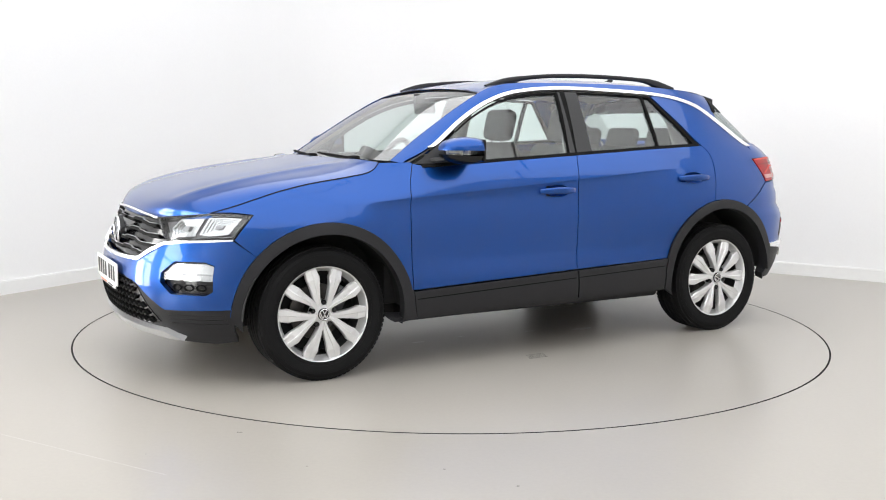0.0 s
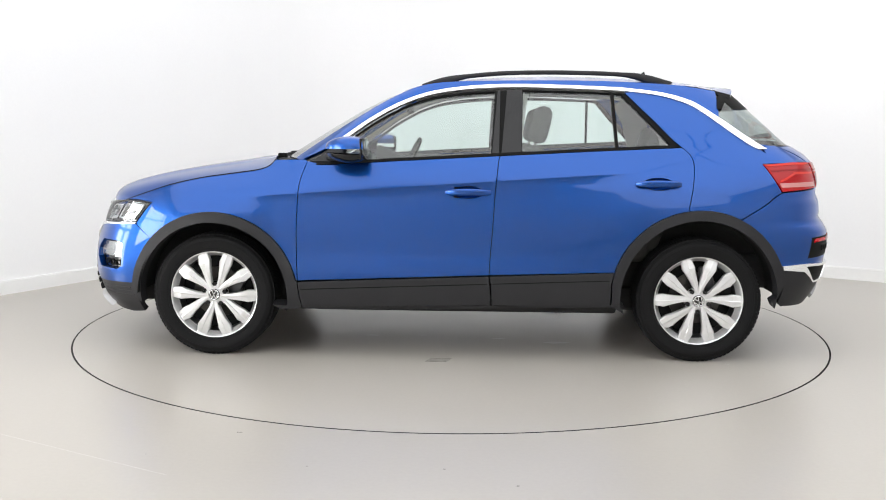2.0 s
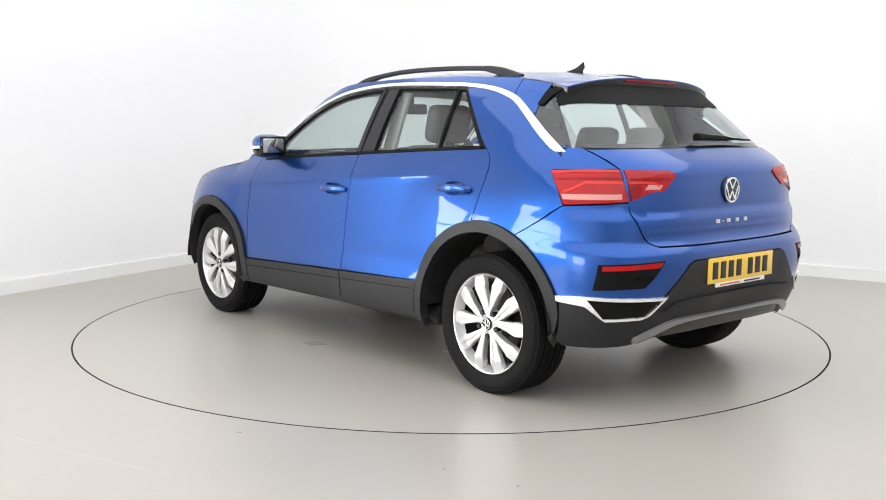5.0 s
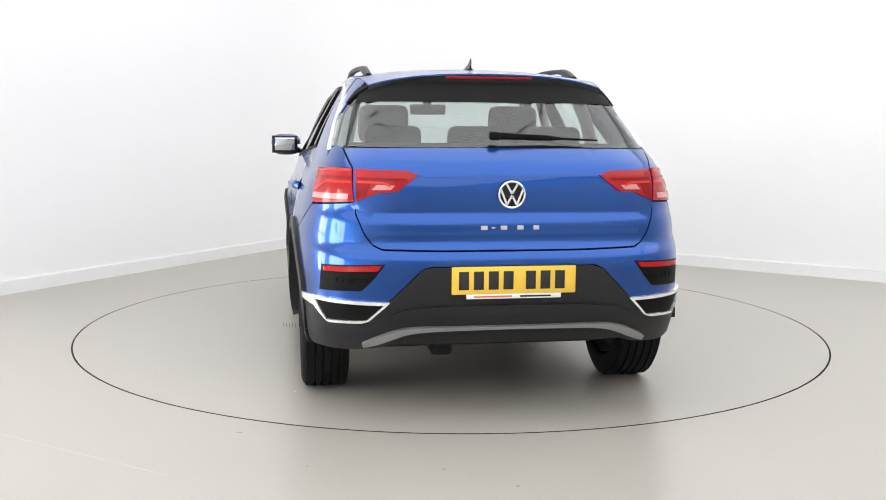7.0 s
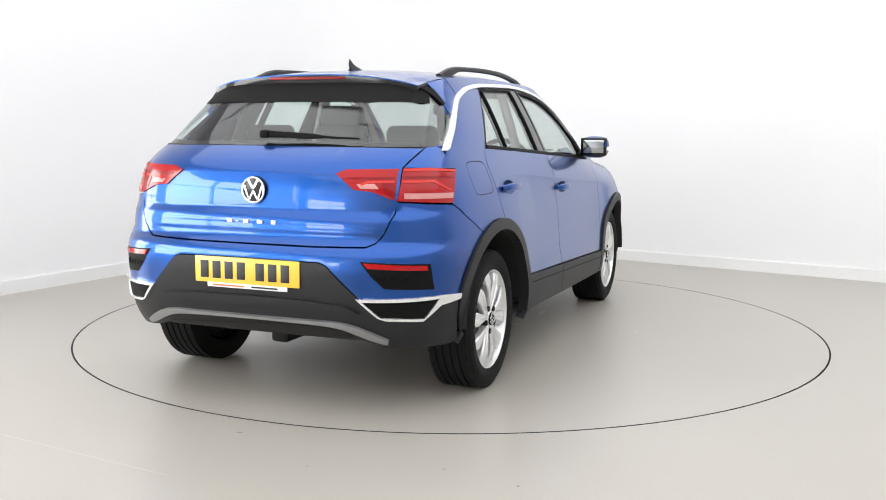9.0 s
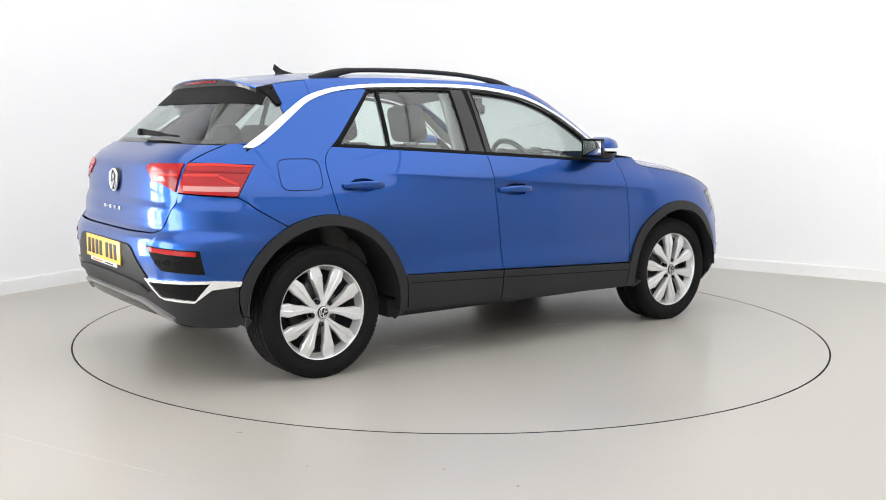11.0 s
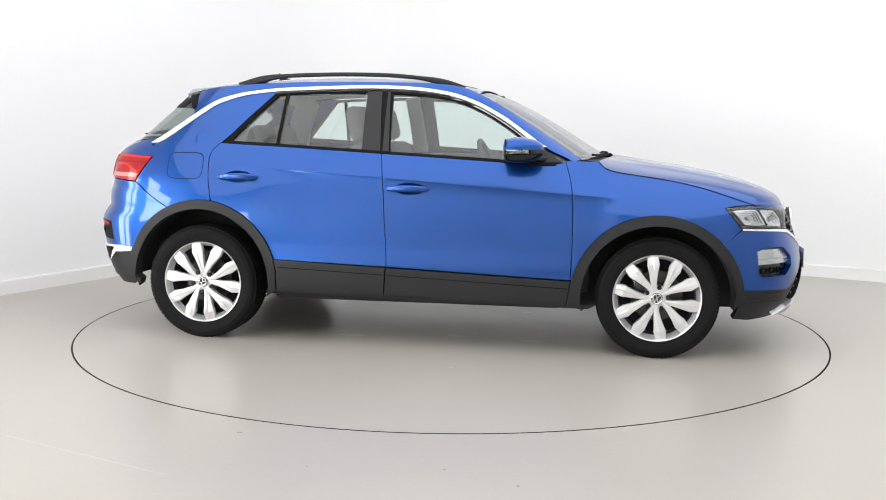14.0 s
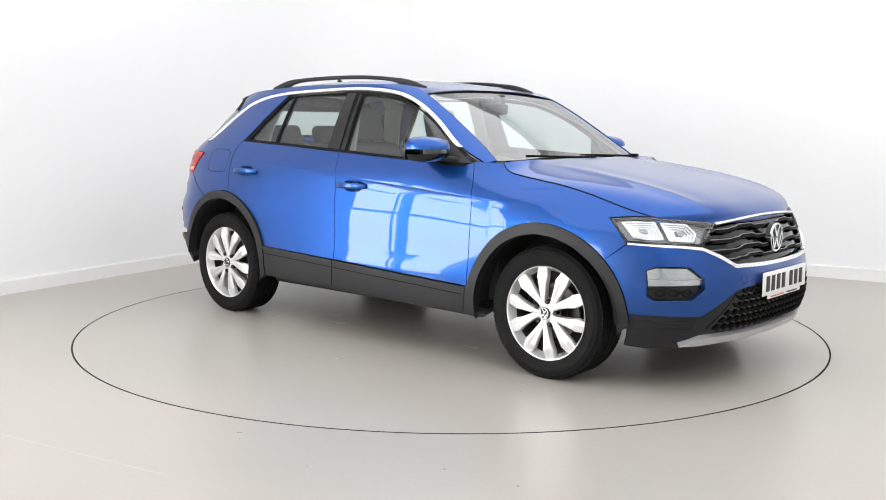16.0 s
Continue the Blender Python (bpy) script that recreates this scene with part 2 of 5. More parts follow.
def body(s, z):
    s, z = np.asarray(s, float), np.asarray(z, float)
    s = (s + LOOP) % (2 * LOOP) - LOOP
    t = np.interp(np.abs(s), ARC, TAU)
    c, n = np.cos(t), np.sin(t).clip(0)
    x = np.where(c > 0, NOSE(z) * np.abs(c) ** (2 / NF), -TAIL(z) * np.abs(c) ** (2 / NR))
    k = np.where(c > 0, n ** (2 / MF), n ** (2 / MR))
    y = HALF(z) * taper(x, z) * k + flare(x, z) * np.clip(k * 1.2, 0, 1)
    return np.stack([x, np.where(s < 0, -y, y), z], -1)


def cabin(x, z):
    """The sides of the upper half: screen pillars, windows, roof frame."""
    x, z = np.asarray(x, float), np.asarray(z, float)
    k = np.where(x > 0, (1 - np.clip(x / SCREEN(z), 0, 0.9999) ** 8) ** (1 / 2.66), (1 - np.clip(-x / TAIL(z), 0, 0.9999) ** NR) ** (1 / MR))
    return np.stack([x, HALF(z) * taper(x) * k, z], -1)


# ---- panels: outlines on the surface, filled, with a gap round them and a turned-in edge ----
from mathutils.geometry import delaunay_2d_cdt


def dense(loop, step):
    out = []
    for i, a in enumerate(loop):
        b = loop[(i + 1) % len(loop)]
        n = max(1, int(math.ceil(math.dist(a, b) / step)))
        out += [(a[0] + (b[0] - a[0]) * k / n, a[1] + (b[1] - a[1]) * k / n) for k in range(n)]
    return [q for i, q in enumerate(out) if math.dist(q, out[i - 1]) > 1e-5]


def within(q, loops):
    q = np.asarray(q, float)
    odd = np.zeros(len(q), bool)
    for loop in loops:
        a = np.array(loop)
        b = np.roll(a, -1, 0)
        for (ax, ay), (bx, by) in zip(a, b):
            if ay != by:
                m = (ay > q[:, 1]) != (by > q[:, 1])
                odd ^= m & (q[:, 0] < (bx - ax) * (q[:, 1] - ay) / (by - ay) + ax)
    return odd


def shrink(loop, g):
    a = np.array(loop)
    area = np.sum(a[:, 0] * np.roll(a[:, 1], -1) - a[:, 1] * np.roll(a[:, 0], -1))
    d = np.roll(a, -1, 0) - np.roll(a, 1, 0)
    d /= np.maximum(np.linalg.norm(d, axis=1, keepdims=True), 1e-9)
    n = np.stack([-d[:, 1], d[:, 0]], 1) * (1 if area > 0 else -1)
    return [tuple(q) for q in a + n * g]


def normal_of(shape, uv, eps=2e-3):
    u, v = uv[:, 0], uv[:, 1]
    n = np.cross(shape(u + eps, v) - shape(u - eps, v), shape(u, v + eps) - shape(u, v - eps))
    n /= np.maximum(np.linalg.norm(n, axis=1, keepdims=True), 1e-12)
    p = shape(u, v)
    core = np.stack([np.clip(p[:, 0], -1.3, 1.3), 0 * p[:, 1], np.clip(p[:, 2], 0.5, 0.9)], 1)
    return p, n * np.sign(np.sum((p - core) * n, 1, keepdims=True))


def panel(name, loops, shape, mat, parent, off=0.0, gap=0.002, deep=0.02, step=0.035, right=False, label="", lines=()):
    """A sheet over the outline loops[0], with holes loops[1:], on shape(u, v). right: its mirror image. lines: creases that the faces follow."""
    lo = [dense(q, step) for q in loops]
    if gap:
        lo = [shrink(q, gap if i == 0 else -gap) for i, q in enumerate(lo)]
    rim = np.concatenate([np.array(q) for q in lo])
    a, b = rim.min(0), rim.max(0)
    gx, gy = np.meshgrid(np.arange(a[0] + step / 2, b[0], step), np.arange(a[1] + step / 2, b[1], step))
    g = np.stack([gx.ravel(), gy.ravel()], 1)
    if len(g):
        g = g[within(g, lo)]
    if len(g):
        near = np.array([np.min(np.sum((rim - q) ** 2, 1)) for q in g])
        g = g[near > (0.55 * step) ** 2]
    extra, extra_edges = np.zeros((0, 2)), []
    for ln in lines:
        q = np.array(ln)
        ok = within(q, lo) & np.array([np.min(np.sum((rim - r) ** 2, 1)) > 0.006 ** 2 for r in q])
        at = len(extra)
        ids = np.cumsum(ok) - 1 + at
        extra_edges += [(ids[i], ids[i + 1]) for i in range(len(q) - 1) if ok[i] and ok[i + 1]]
        extra = np.concatenate([extra, q[ok]])
    if len(extra) and len(g):
        g = g[np.array([np.min(np.sum((extra - r) ** 2, 1)) for r in g]) > (0.4 * step) ** 2]
    pts = np.concatenate([rim, extra] + ([g] if len(g) else []))
    edges, at = [(len(rim) + a, len(rim) + b) for a, b in extra_edges], 0
    for q in lo:
        edges += [(at + i, at + (i + 1) % len(q)) for i in range(len(q))]
        at += len(q)
    vs, _, tris, *_ = delaunay_2d_cdt([Vector(q) for q in pts], edges, [], 0, 1e-6)
    uv = np.array([tuple(v) for v in vs])
    tri = np.array([t for t in tris if len(t) == 3])
    tri = tri[within(uv[tri].mean(1), lo)]
    p, n = normal_of(shape, uv)
    p = p + n * off
    flat = np.cross(p[tri[:, 1]] - p[tri[:, 0]], p[tri[:, 2]] - p[tri[:, 0]])
    out = np.sum(flat * n[tri[:, 0]], 1)
    if out.sum() < 0:
        tri, out = tri[:, ::-1], -out
    tri = tri[out > 0]
    if right:
        p, n, tri = p * (1, -1, 1), n * (1, -1, 1), tri[:, ::-1]
    count = {}
    for t in tri:
        for k in range(3):
            a, b = int(t[k]), int(t[(k + 1) % 3])
            count[(a, b)] = count.get((a, b), 0) + 1
    used = sorted(set(tri.ravel().tolist()))
    at = {v: i for i, v in enumerate(used)}
    verts = [tuple(p[v]) for v in used]
    faces = [tuple(at[int(v)] for v in t) for t in tri]
    slants = [tuple(n[int(v)]) for t in tri for v in t]
    if deep:
        low = {}
        def lower(v, drop):
            if (v, drop) not in low:
                low[(v, drop)] = len(verts)
                verts.append(tuple(p[v] - n[v] * drop))
            return low[(v, drop)]
        for a, b in [e for e in count if (e[1], e[0]) not in count]:
            q = (lower(b, 0.0), lower(a, 0.0), lower(a, deep), lower(b, deep))
            d = np.cross(np.array(verts[q[1]]) - np.array(verts[q[0]]), np.array(verts[q[3]]) - np.array(verts[q[0]]))
            d = d / max(np.linalg.norm(d), 1e-12)
            faces.append(q)
            slants += [tuple(d)] * 4
    me = bpy.data.meshes.new(name)
    me.from_pydata(verts, [], faces)
    me.materials.append(mat)
    me.polygons.foreach_set("use_smooth", [True] * len(me.polygons))
    me.normals_split_custom_set(slants)
    ob = new(name, me)
    ob.parent = parent
    return tagged(ob, label)


def on_side(*xz, step=0.03):
    """An outline in side view, (x, z), laid round the body."""
    q = np.array(dense(list(xz), step))
    return [tuple(r) for r in np.stack([side_s(q[:, 0], q[:, 1]), q[:, 1]], 1)]


def S(x, z):
    return (float(side_s(x, z)), z)


def N(y, z):
    return (float(nose_s(y, z)), z)


def T(y, z):
    return (float(tail_s(y, z)), z)


def ribbon(path, width):
    """A band along a path, width a number or one for each point."""
    a = np.array(path)
    d = np.gradient(a, axis=0)
    d /= np.linalg.norm(d, axis=1, keepdims=True)
    n = np.stack([-d[:, 1], d[:, 0]], 1) * np.broadcast_to(np.asarray(width, float), (len(a),))[:, None] / 2
    return [tuple(q) for q in np.concatenate([a + n, (a - n)[::-1]])]


# ---- the studio: two straight white walls with a rounded corner, a resin floor, a ceiling of light panels ----
CORNER, ALONG, ACROSS = Vector((-1.10, 4.77)), Vector((-0.482, -0.876)).normalized(), Vector((0.84, -0.54)).normalized()
LONG, WIDE, HIGH, THICK, ROUND = 15.0, 12.0, 4.2, 0.15, 1.3
FAR_L, FAR_R = CORNER + ALONG * LONG, CORNER + ACROSS * WIDE
FAR = FAR_L + ACROSS * WIDE
OPEN_A, OPEN_B, OPEN_LOW, OPEN_TOP = 8.2, 14.8, 0.45, 2.6
BACK_A, BACK_B, BACK_LOW, BACK_TOP = 0.25, 2.6, 0.06, 1.4
SIDE_A, SIDE_B, SIDE_LOW, SIDE_TOP = 6.15, 7.4, 0.06, 1.9


def upright(name, path, z0, z1, thick, mat, kind="structure", label="", category=""):
    """A wall along a path on the floor, thick towards the path's left."""
    pts = [Vector(p) for p in path]
    rows = []
    for i, p in enumerate(pts):
        d = (pts[min(i + 1, len(pts) - 1)] - pts[max(i - 1, 0)]).normalized()
        n = Vector((-d.y, d.x)) * thick
        rows.append([(p.x, p.y, z0), (p.x, p.y, z1), (p.x + n.x, p.y + n.y, z1), (p.x + n.x, p.y + n.y, z0)])
    bm = bmesh.new()
    vs = grid_faces(bm, rows, close_v=True)
    bm.faces.new(vs[0])
    bm.faces.new(vs[-1][::-1])
    bmesh.ops.recalc_face_normals(bm, faces=bm.faces)
    ob = part(name, bm, mat, None, angle=25)
    return tagged(ob, label, category, kind=kind)


def corner_arc(r, inset=0.0):
    """The rounded corner of the room, from the right wall to the left one."""
    a, b = CORNER + ALONG * ROUND, CORNER + ACROSS * ROUND
    half = math.acos(max(-1, min(1, ALONG.dot(ACROSS)))) / 2
    mid = (ALONG + ACROSS).normalized()
    out = []
    for k in range(25):
        t = k / 24
        p = b * (1 - t) ** 2 + CORNER * 2 * t * (1 - t) + a * t ** 2
        out.append(p)
    return out


def studio():
    arc = corner_arc(ROUND)
    upright("wall_1", [FAR_R, arc[0]], 0, HIGH, -THICK, WALL, label="plain white painted studio wall", category="wall")
    upright("wall_2", arc, 0, HIGH, -THICK, WALL, label="rounded white corner between two studio walls", category="wall")
    at = lambda d: CORNER + ALONG * d
    upright("wall_3", [arc[-1], at(SIDE_A)], 0, HIGH, -THICK, WALL, label="plain white painted studio wall", category="wall")
    upright("wall_15", [at(SIDE_A), at(SIDE_B)], SIDE_TOP, HIGH, -THICK, WALL, label="white wall above the side opening", category="wall")
    upright("wall_16", [at(SIDE_A), at(SIDE_B)], 0, SIDE_LOW, -THICK, WALL, label="low white wall under the side opening", category="wall")
    upright("wall_17", [at(SIDE_B), at(OPEN_A)], 0, HIGH, -THICK, WALL, label="plain white painted studio wall", category="wall")
    upright("wall_4", [at(OPEN_A), at(OPEN_B)], OPEN_TOP, HIGH, -THICK, WALL, label="white wall above the daylit opening", category="wall")
    upright("wall_5", [at(OPEN_A), at(OPEN_B)], 0, OPEN_LOW, -THICK, WALL, label="low white wall under the daylit opening", category="wall")
    upright("wall_6", [at(OPEN_B), FAR_L], 0, HIGH, -THICK, WALL, label="plain white painted studio wall", category="wall")
    end = lambda d: FAR_L + ACROSS * d
    upright("wall_7", [end(BACK_B), FAR], 0, HIGH, -THICK, WALL, label="plain white painted studio wall", category="wall")
    # unseen walls, toned grey so the car reflects a darker end of the room
    upright("wall_9", [end(BACK_A), end(BACK_B)], BACK_TOP, HIGH, -THICK, DIM_WALL, label="unseen wall above the daylit opening, toned grey to darken reflections", category="wall")
    upright("wall_10", [end(BACK_A), end(BACK_B)], 0, BACK_LOW, -THICK, DIM_WALL, label="low unseen wall under the daylit opening, toned grey to darken reflections", category="wall")
    upright("wall_11", [FAR_L, end(BACK_A)], 0, HIGH, -THICK, DIM_WALL, label="unseen wall toned grey to darken reflections", category="wall")
    upright("wall_8", [FAR, FAR_R], 0, HIGH, -THICK, DIM_WALL, label="unseen wall toned grey to darken reflections", category="wall")
    line = [FAR_R] + arc + [at(SIDE_A)]
    upright("baseboard", line, 0, 0.095, 0.016, SKIRT, label="white painted skirting board along the wall", category="skirting")
    upright("baseboard_cap", line, 0.0955, 0.103, 0.010, SKIRT, label="rounded top edge of the white skirting board", category="skirting")
    # the daylit opening: frame bars and the bright yard behind
    ang = math.atan2(ALONG.y, ALONG.x)
    for name, start, way, a, b in (("window_1", CORNER, ALONG, OPEN_A, OPEN_B), ("window_2", CORNER, ALONG, SIDE_A, SIDE_B), ("window_3", FAR_L, ACROSS, BACK_A, BACK_B)):
        win = tagged(new(name), "wide daylit opening with pale metal bars", "window", kind="structure")
        rot = Matrix.Rotation(math.atan2(way.y, way.x), 3, "Z")
        mid = start + way * ((a + b) / 2)
        low, top = {"window_1": (OPEN_LOW, OPEN_TOP), "window_2": (SIDE_LOW, SIDE_TOP), "window_3": (BACK_LOW, BACK_TOP)}[name]
        for z in (low + 0.03, low + (top - low) * 0.5, top - 0.03):
            bm = bmesh.new()
            box(bm, (mid.x, mid.y, z), (b - a, 0.08, 0.06), rot, 0.006)
            part("frame", bm, SKIRT, win)
        bays = 2
        for k in range(bays + 1):
            p = start + way * (a + (b - a) * k / bays)
            bm = bmesh.new()
            box(bm, (p.x, p.y, (low + top) / 2), (0.07, 0.085, top - low), rot, 0.006)
            part("frame", bm, SKIRT, win)
        out = Vector((way.y, -way.x)) * 1.2
        out = out if out.dot(Vector((0, 0)) - mid) < 0 else -out
        bm = bmesh.new()
        box(bm, (mid.x + out.x, mid.y + out.y, 2.0), (b - a + (0.1 if name == "window_2" else 1.4), 0.02, 5.0), rot)
        tagged(part("backdrop", bm, SIDE_YARD if name == "window_2" else DAYLIGHT, None), "bright daylight outside the opening", "backdrop", kind="structure")
    # ceiling and its light panels
    bm = bmesh.new()
    lo = [bm.verts.new((p.x, p.y, HIGH)) for p in (CORNER, FAR_L, FAR, FAR_R)]
    f = bm.faces.new(lo)
    r = bmesh.ops.extrude_face_region(bm, geom=[f])
    bmesh.ops.translate(bm, vec=(0, 0, 0.2), verts=[v for v in r["geom"] if isinstance(v, bmesh.types.BMVert)])
    bmesh.ops.recalc_face_normals(bm, faces=bm.faces)
    tagged(part("ceiling", bm, CEIL, None), "plain white studio ceiling", "ceiling", kind="structure")
    first = None
    # the sixth row is unseen: three panels added to brighten the car's flank
    for i in range(6):
        for j in range(5 if i < 5 else 3):
            p = CORNER + ALONG * (1.6 + 2.35 * i) + ACROSS * (1.5 + 2.25 * j)
            m = Matrix.Translation((p.x, p.y, HIGH)) @ Matrix.Rotation(ang, 4, "Z")
            if first is None:
                first = tagged(new("ceiling_light"), "flat white light panel set in the ceiling", "ceiling light", "ceiling light panels")
                bm = bmesh.new()
                for c, s in (((0, 1.115, -0.012), (2.34, 0.012, 0.024)), ((0, -1.115, -0.012), (2.34, 0.012, 0.024)), ((1.165, 0, -0.012), (0.012, 2.218, 0.024)), ((-1.165, 0, -0.012), (0.012, 2.218, 0.024))):
                    box(bm, c, s)
                part("frame", bm, SKIRT, first)
                bm = bmesh.new()
                box(bm, (0, 0, -0.018), (2.318, 2.218, 0.02))
                part("diffuser", bm, DIFFUSER, first)
                first.matrix_basis = m
            else:
                copy_thing(first, m)


def ring_points(r, n=160):
    return [(r * math.cos(2 * math.pi * i / n), r * math.sin(2 * math.pi * i / n)) for i in range(n)]


def flat_sheet(loops, z=0.0, step=0.6):
    """A level sheet with holes."""
    lo = [dense(q, step) for q in loops]
    pts, edges, at = [], [], 0
    for q in lo:
        edges += [(at + i, at + (i + 1) % len(q)) for i in range(len(q))]
        pts += q
        at += len(q)
    vs, _, tris, *_ = delaunay_2d_cdt([Vector(q) for q in pts], edges, [], 0, 1e-6)
    uv = np.array([tuple(v) for v in vs])
    tri = np.array([t for t in tris if len(t) == 3])
    tri = tri[within(uv[tri].mean(1), lo)]
    bm = bmesh.new()
    v = [bm.verts.new((q[0], q[1], z)) for q in uv]
    for t in tri:
        f = bm.faces.new([v[i] for i in t])
        f.normal_update()
        if f.normal.z < 0:
            f.normal_flip()
    return bm


def ground():
    hall = [tuple(p) for p in (CORNER, FAR_L, FAR, FAR_R)]
    bm = flat_sheet([hall, ring_points(TABLE_R + 0.010)])
    tagged(part("floor", bm, FLOOR, None, smooth=False), "smooth grey resin studio floor with faint marks", "floor", kind="structure")
    bm = flat_sheet([ring_points(TABLE_R + 0.2), ring_points(TABLE_R - 0.2)], -0.03)
    tagged(part("floor_gap", bm, GAP, None, smooth=False), "dark narrow gap round the turntable", "floor", kind="structure")
    # a hairline crack and two specks near the camera
    for n, (x0, y0, x1, y1, w) in enumerate(((-2.55, -1.9, -1.0, -2.75, 0.002), (-0.86, -2.263, -0.835, -2.262, 0.006))):
        bm = bmesh.new()
        d = Vector((x1 - x0, y1 - y0)).normalized()
        q = Vector((-d.y, d.x)) * w / 2
        bm.faces.new([bm.verts.new((x, y, 0.0012)) for x, y in ((x0 - q.x, y0 - q.y), (x1 - q.x, y1 - q.y), (x1 + q.x, y1 + q.y), (x0 + q.x, y0 + q.y))])
        tagged(part("floor_crack" if n == 0 else "floor_speck", bm, SCUFF if n == 0 else DRAIN, None, smooth=False), "fine hairline crack in the resin floor" if n == 0 else "small dark speck on the resin floor", "floor mark", kind="structure")
    # grit trodden into the resin before the turntable
    rnd = random.Random(11)
    for k in range(16):
        x, y, r = rnd.uniform(-2.6, 2.6), rnd.uniform(-4.0, -2.4), rnd.uniform(0.003, 0.007)
        bm = bmesh.new()
        bm.faces.new([bm.verts.new((x + r * math.cos(1.047 * i) * rnd.uniform(0.6, 1.3), y + r * math.sin(1.047 * i) * rnd.uniform(0.5, 1.0), 0.0012)) for i in range(6)])
        tagged(part("floor_speck", bm, DRAIN, None, smooth=False), "small dark speck on the resin floor", "floor mark", kind="structure")


def turntable():
    ob = tagged(new("turntable"), "round grey resin turntable flush with the floor", "turntable")
    bm = flat_sheet([ring_points(TABLE_R)], 0.0)
    part("deck", bm, FLOOR, ob, smooth=False)
    bm = bmesh.new()
    rows = [[(x, y, 0.0005), (x, y, -0.028)] for x, y in ring_points(TABLE_R)]
    grid_faces(bm, rows, close_u=True)
    part("edge_band", bm, GAP, ob, "thin dark steel edge")
    for k in range(5):
        bm = bmesh.new()
        box(bm, (0.02 + 0.006 * k, 0.975 + 0.018 * k, 0.0008), (0.115, 0.004, 0.0012))
        part("slot", bm, DRAIN, ob)
    rnd = random.Random(4)
    for x, y, r in ((-0.63, 0.55, 0.06), (0.45, 0.42, 0.03), (0.15, 0.40, 0.02), (-0.30, 0.46, 0.03), (0.55, -0.45, 0.05), (0.1, -0.4, 0.03), (-0.5, -0.5, 0.06), (-0.95, -0.62, 0.02), (-0.7, -0.35, 0.04), (1.25, -0.9, 0.012), (0.2, -1.15, 0.012), (-1.5, 1.0, 0.012)):
        bm = bmesh.new()
        n = 14
        bm.faces.new([bm.verts.new((x + 1.6 * r * math.cos(6.283 * i / n) * rnd.uniform(0.6, 1.1), y + 0.45 * r * math.sin(6.283 * i / n) * rnd.uniform(0.5, 1.2), 0.0012)) for i in range(n)])
        part("scuff", bm, SCUFF, ob, smooth=False)
    return ob


# ---- the car ----
F_HUB, R_HUB, HUB_Y, HUB_Z = 1.295, -1.295, 0.845, 0.3285


def arc(cx, cz, r, a0, a1, n=40):
    return [(cx + r * math.cos(radians(a0 + (a1 - a0) * k / n)), cz + r * math.sin(radians(a0 + (a1 - a0) * k / n))) for k in range(n + 1)]


def side(*pts):
    """Side-view (x, z) points as (round, up) ones, kept open."""
    return [S(*q) for q in pts]


def flip(loop):
    return [(-s, z) for s, z in loop]


def across_nose(half):
    """A left half outline closed by its mirror image over the nose."""
    return half + flip(half)[::-1]


def across_tail(half):
    return half + [(2 * LOOP - s, z) for s, z in half][::-1]


FA = (1.29, 0.32, 0.458)          # front arch: middle and outer edge
RA = (-1.287, 0.345, 0.465)
SHUT = bend((0.965, 1.055), (0.998, 1.022), (1.057, 1.0), (1.204, 0.978), (1.35, 0.957), (1.495, 0.926), (1.60, 0.895), (1.71, 0.858), (1.80, 0.829), n=4)
DOOR_F = bend((0.79, 1.05), (0.826, 0.925), (0.838, 0.721), (0.837, 0.55), (0.832, 0.418), n=5)
SPLIT = bend((-0.236, 1.085), (-0.228, 1.05), (-0.213, 0.9), (-0.201, 0.715), (-0.187, 0.52), (-0.185, 0.459), n=5)
DOOR_R = bend((-1.195, 1.135), (-1.236, 1.095), (-1.252, 1.04), (-1.243, 0.93), (-1.218, 0.806), n=5)
TRIM_LINE = bend((0.80, 1.058), (0.70, 1.105), (0.61, 1.162), (0.459, 1.269), (0.307, 1.354), (0.155, 1.41), (0.002, 1.438), (-0.15, 1.452), (-0.3, 1.457), (-0.465, 1.456),
                 (-0.783, 1.446), (-0.944, 1.436), (-1.107, 1.414), (-1.239, 1.376), (-1.313, 1.336), (-1.408, 1.27), (-1.511, 1.197), (-1.64, 1.113), n=4)
EAVES = bend((0.87, 1.062), (0.75, 1.145), (0.62, 1.23), (0.451, 1.335), (0.297, 1.418), (0.173, 1.462), (-0.014, 1.482), (-0.4, 1.49), (-0.813, 1.488), (-1.242, 1.464), (-1.40, 1.44), n=5)
SHOULDER = [[S(x, 0.952 - 0.0695 * (x + 0.21) + d) for x in np.arange(-0.97, 1.08, 0.03)] for d in (-0.014, -0.004, 0.003)]
ROOF_MID = table((-1.6, 1.455), (-1.45, 1.475), (-1.2, 1.508), (-0.8, 1.530), (-0.4, 1.533), (0.0, 1.507), (0.28, 1.455))
BONNET_MID = table((0.9, 1.085), (1.0, 1.074), (1.141, 1.056), (1.238, 1.04), (1.398, 1.016), (1.557, 0.99), (1.715, 0.958), (1.873, 0.912), (1.97, 0.868), (2.04, 0.825))


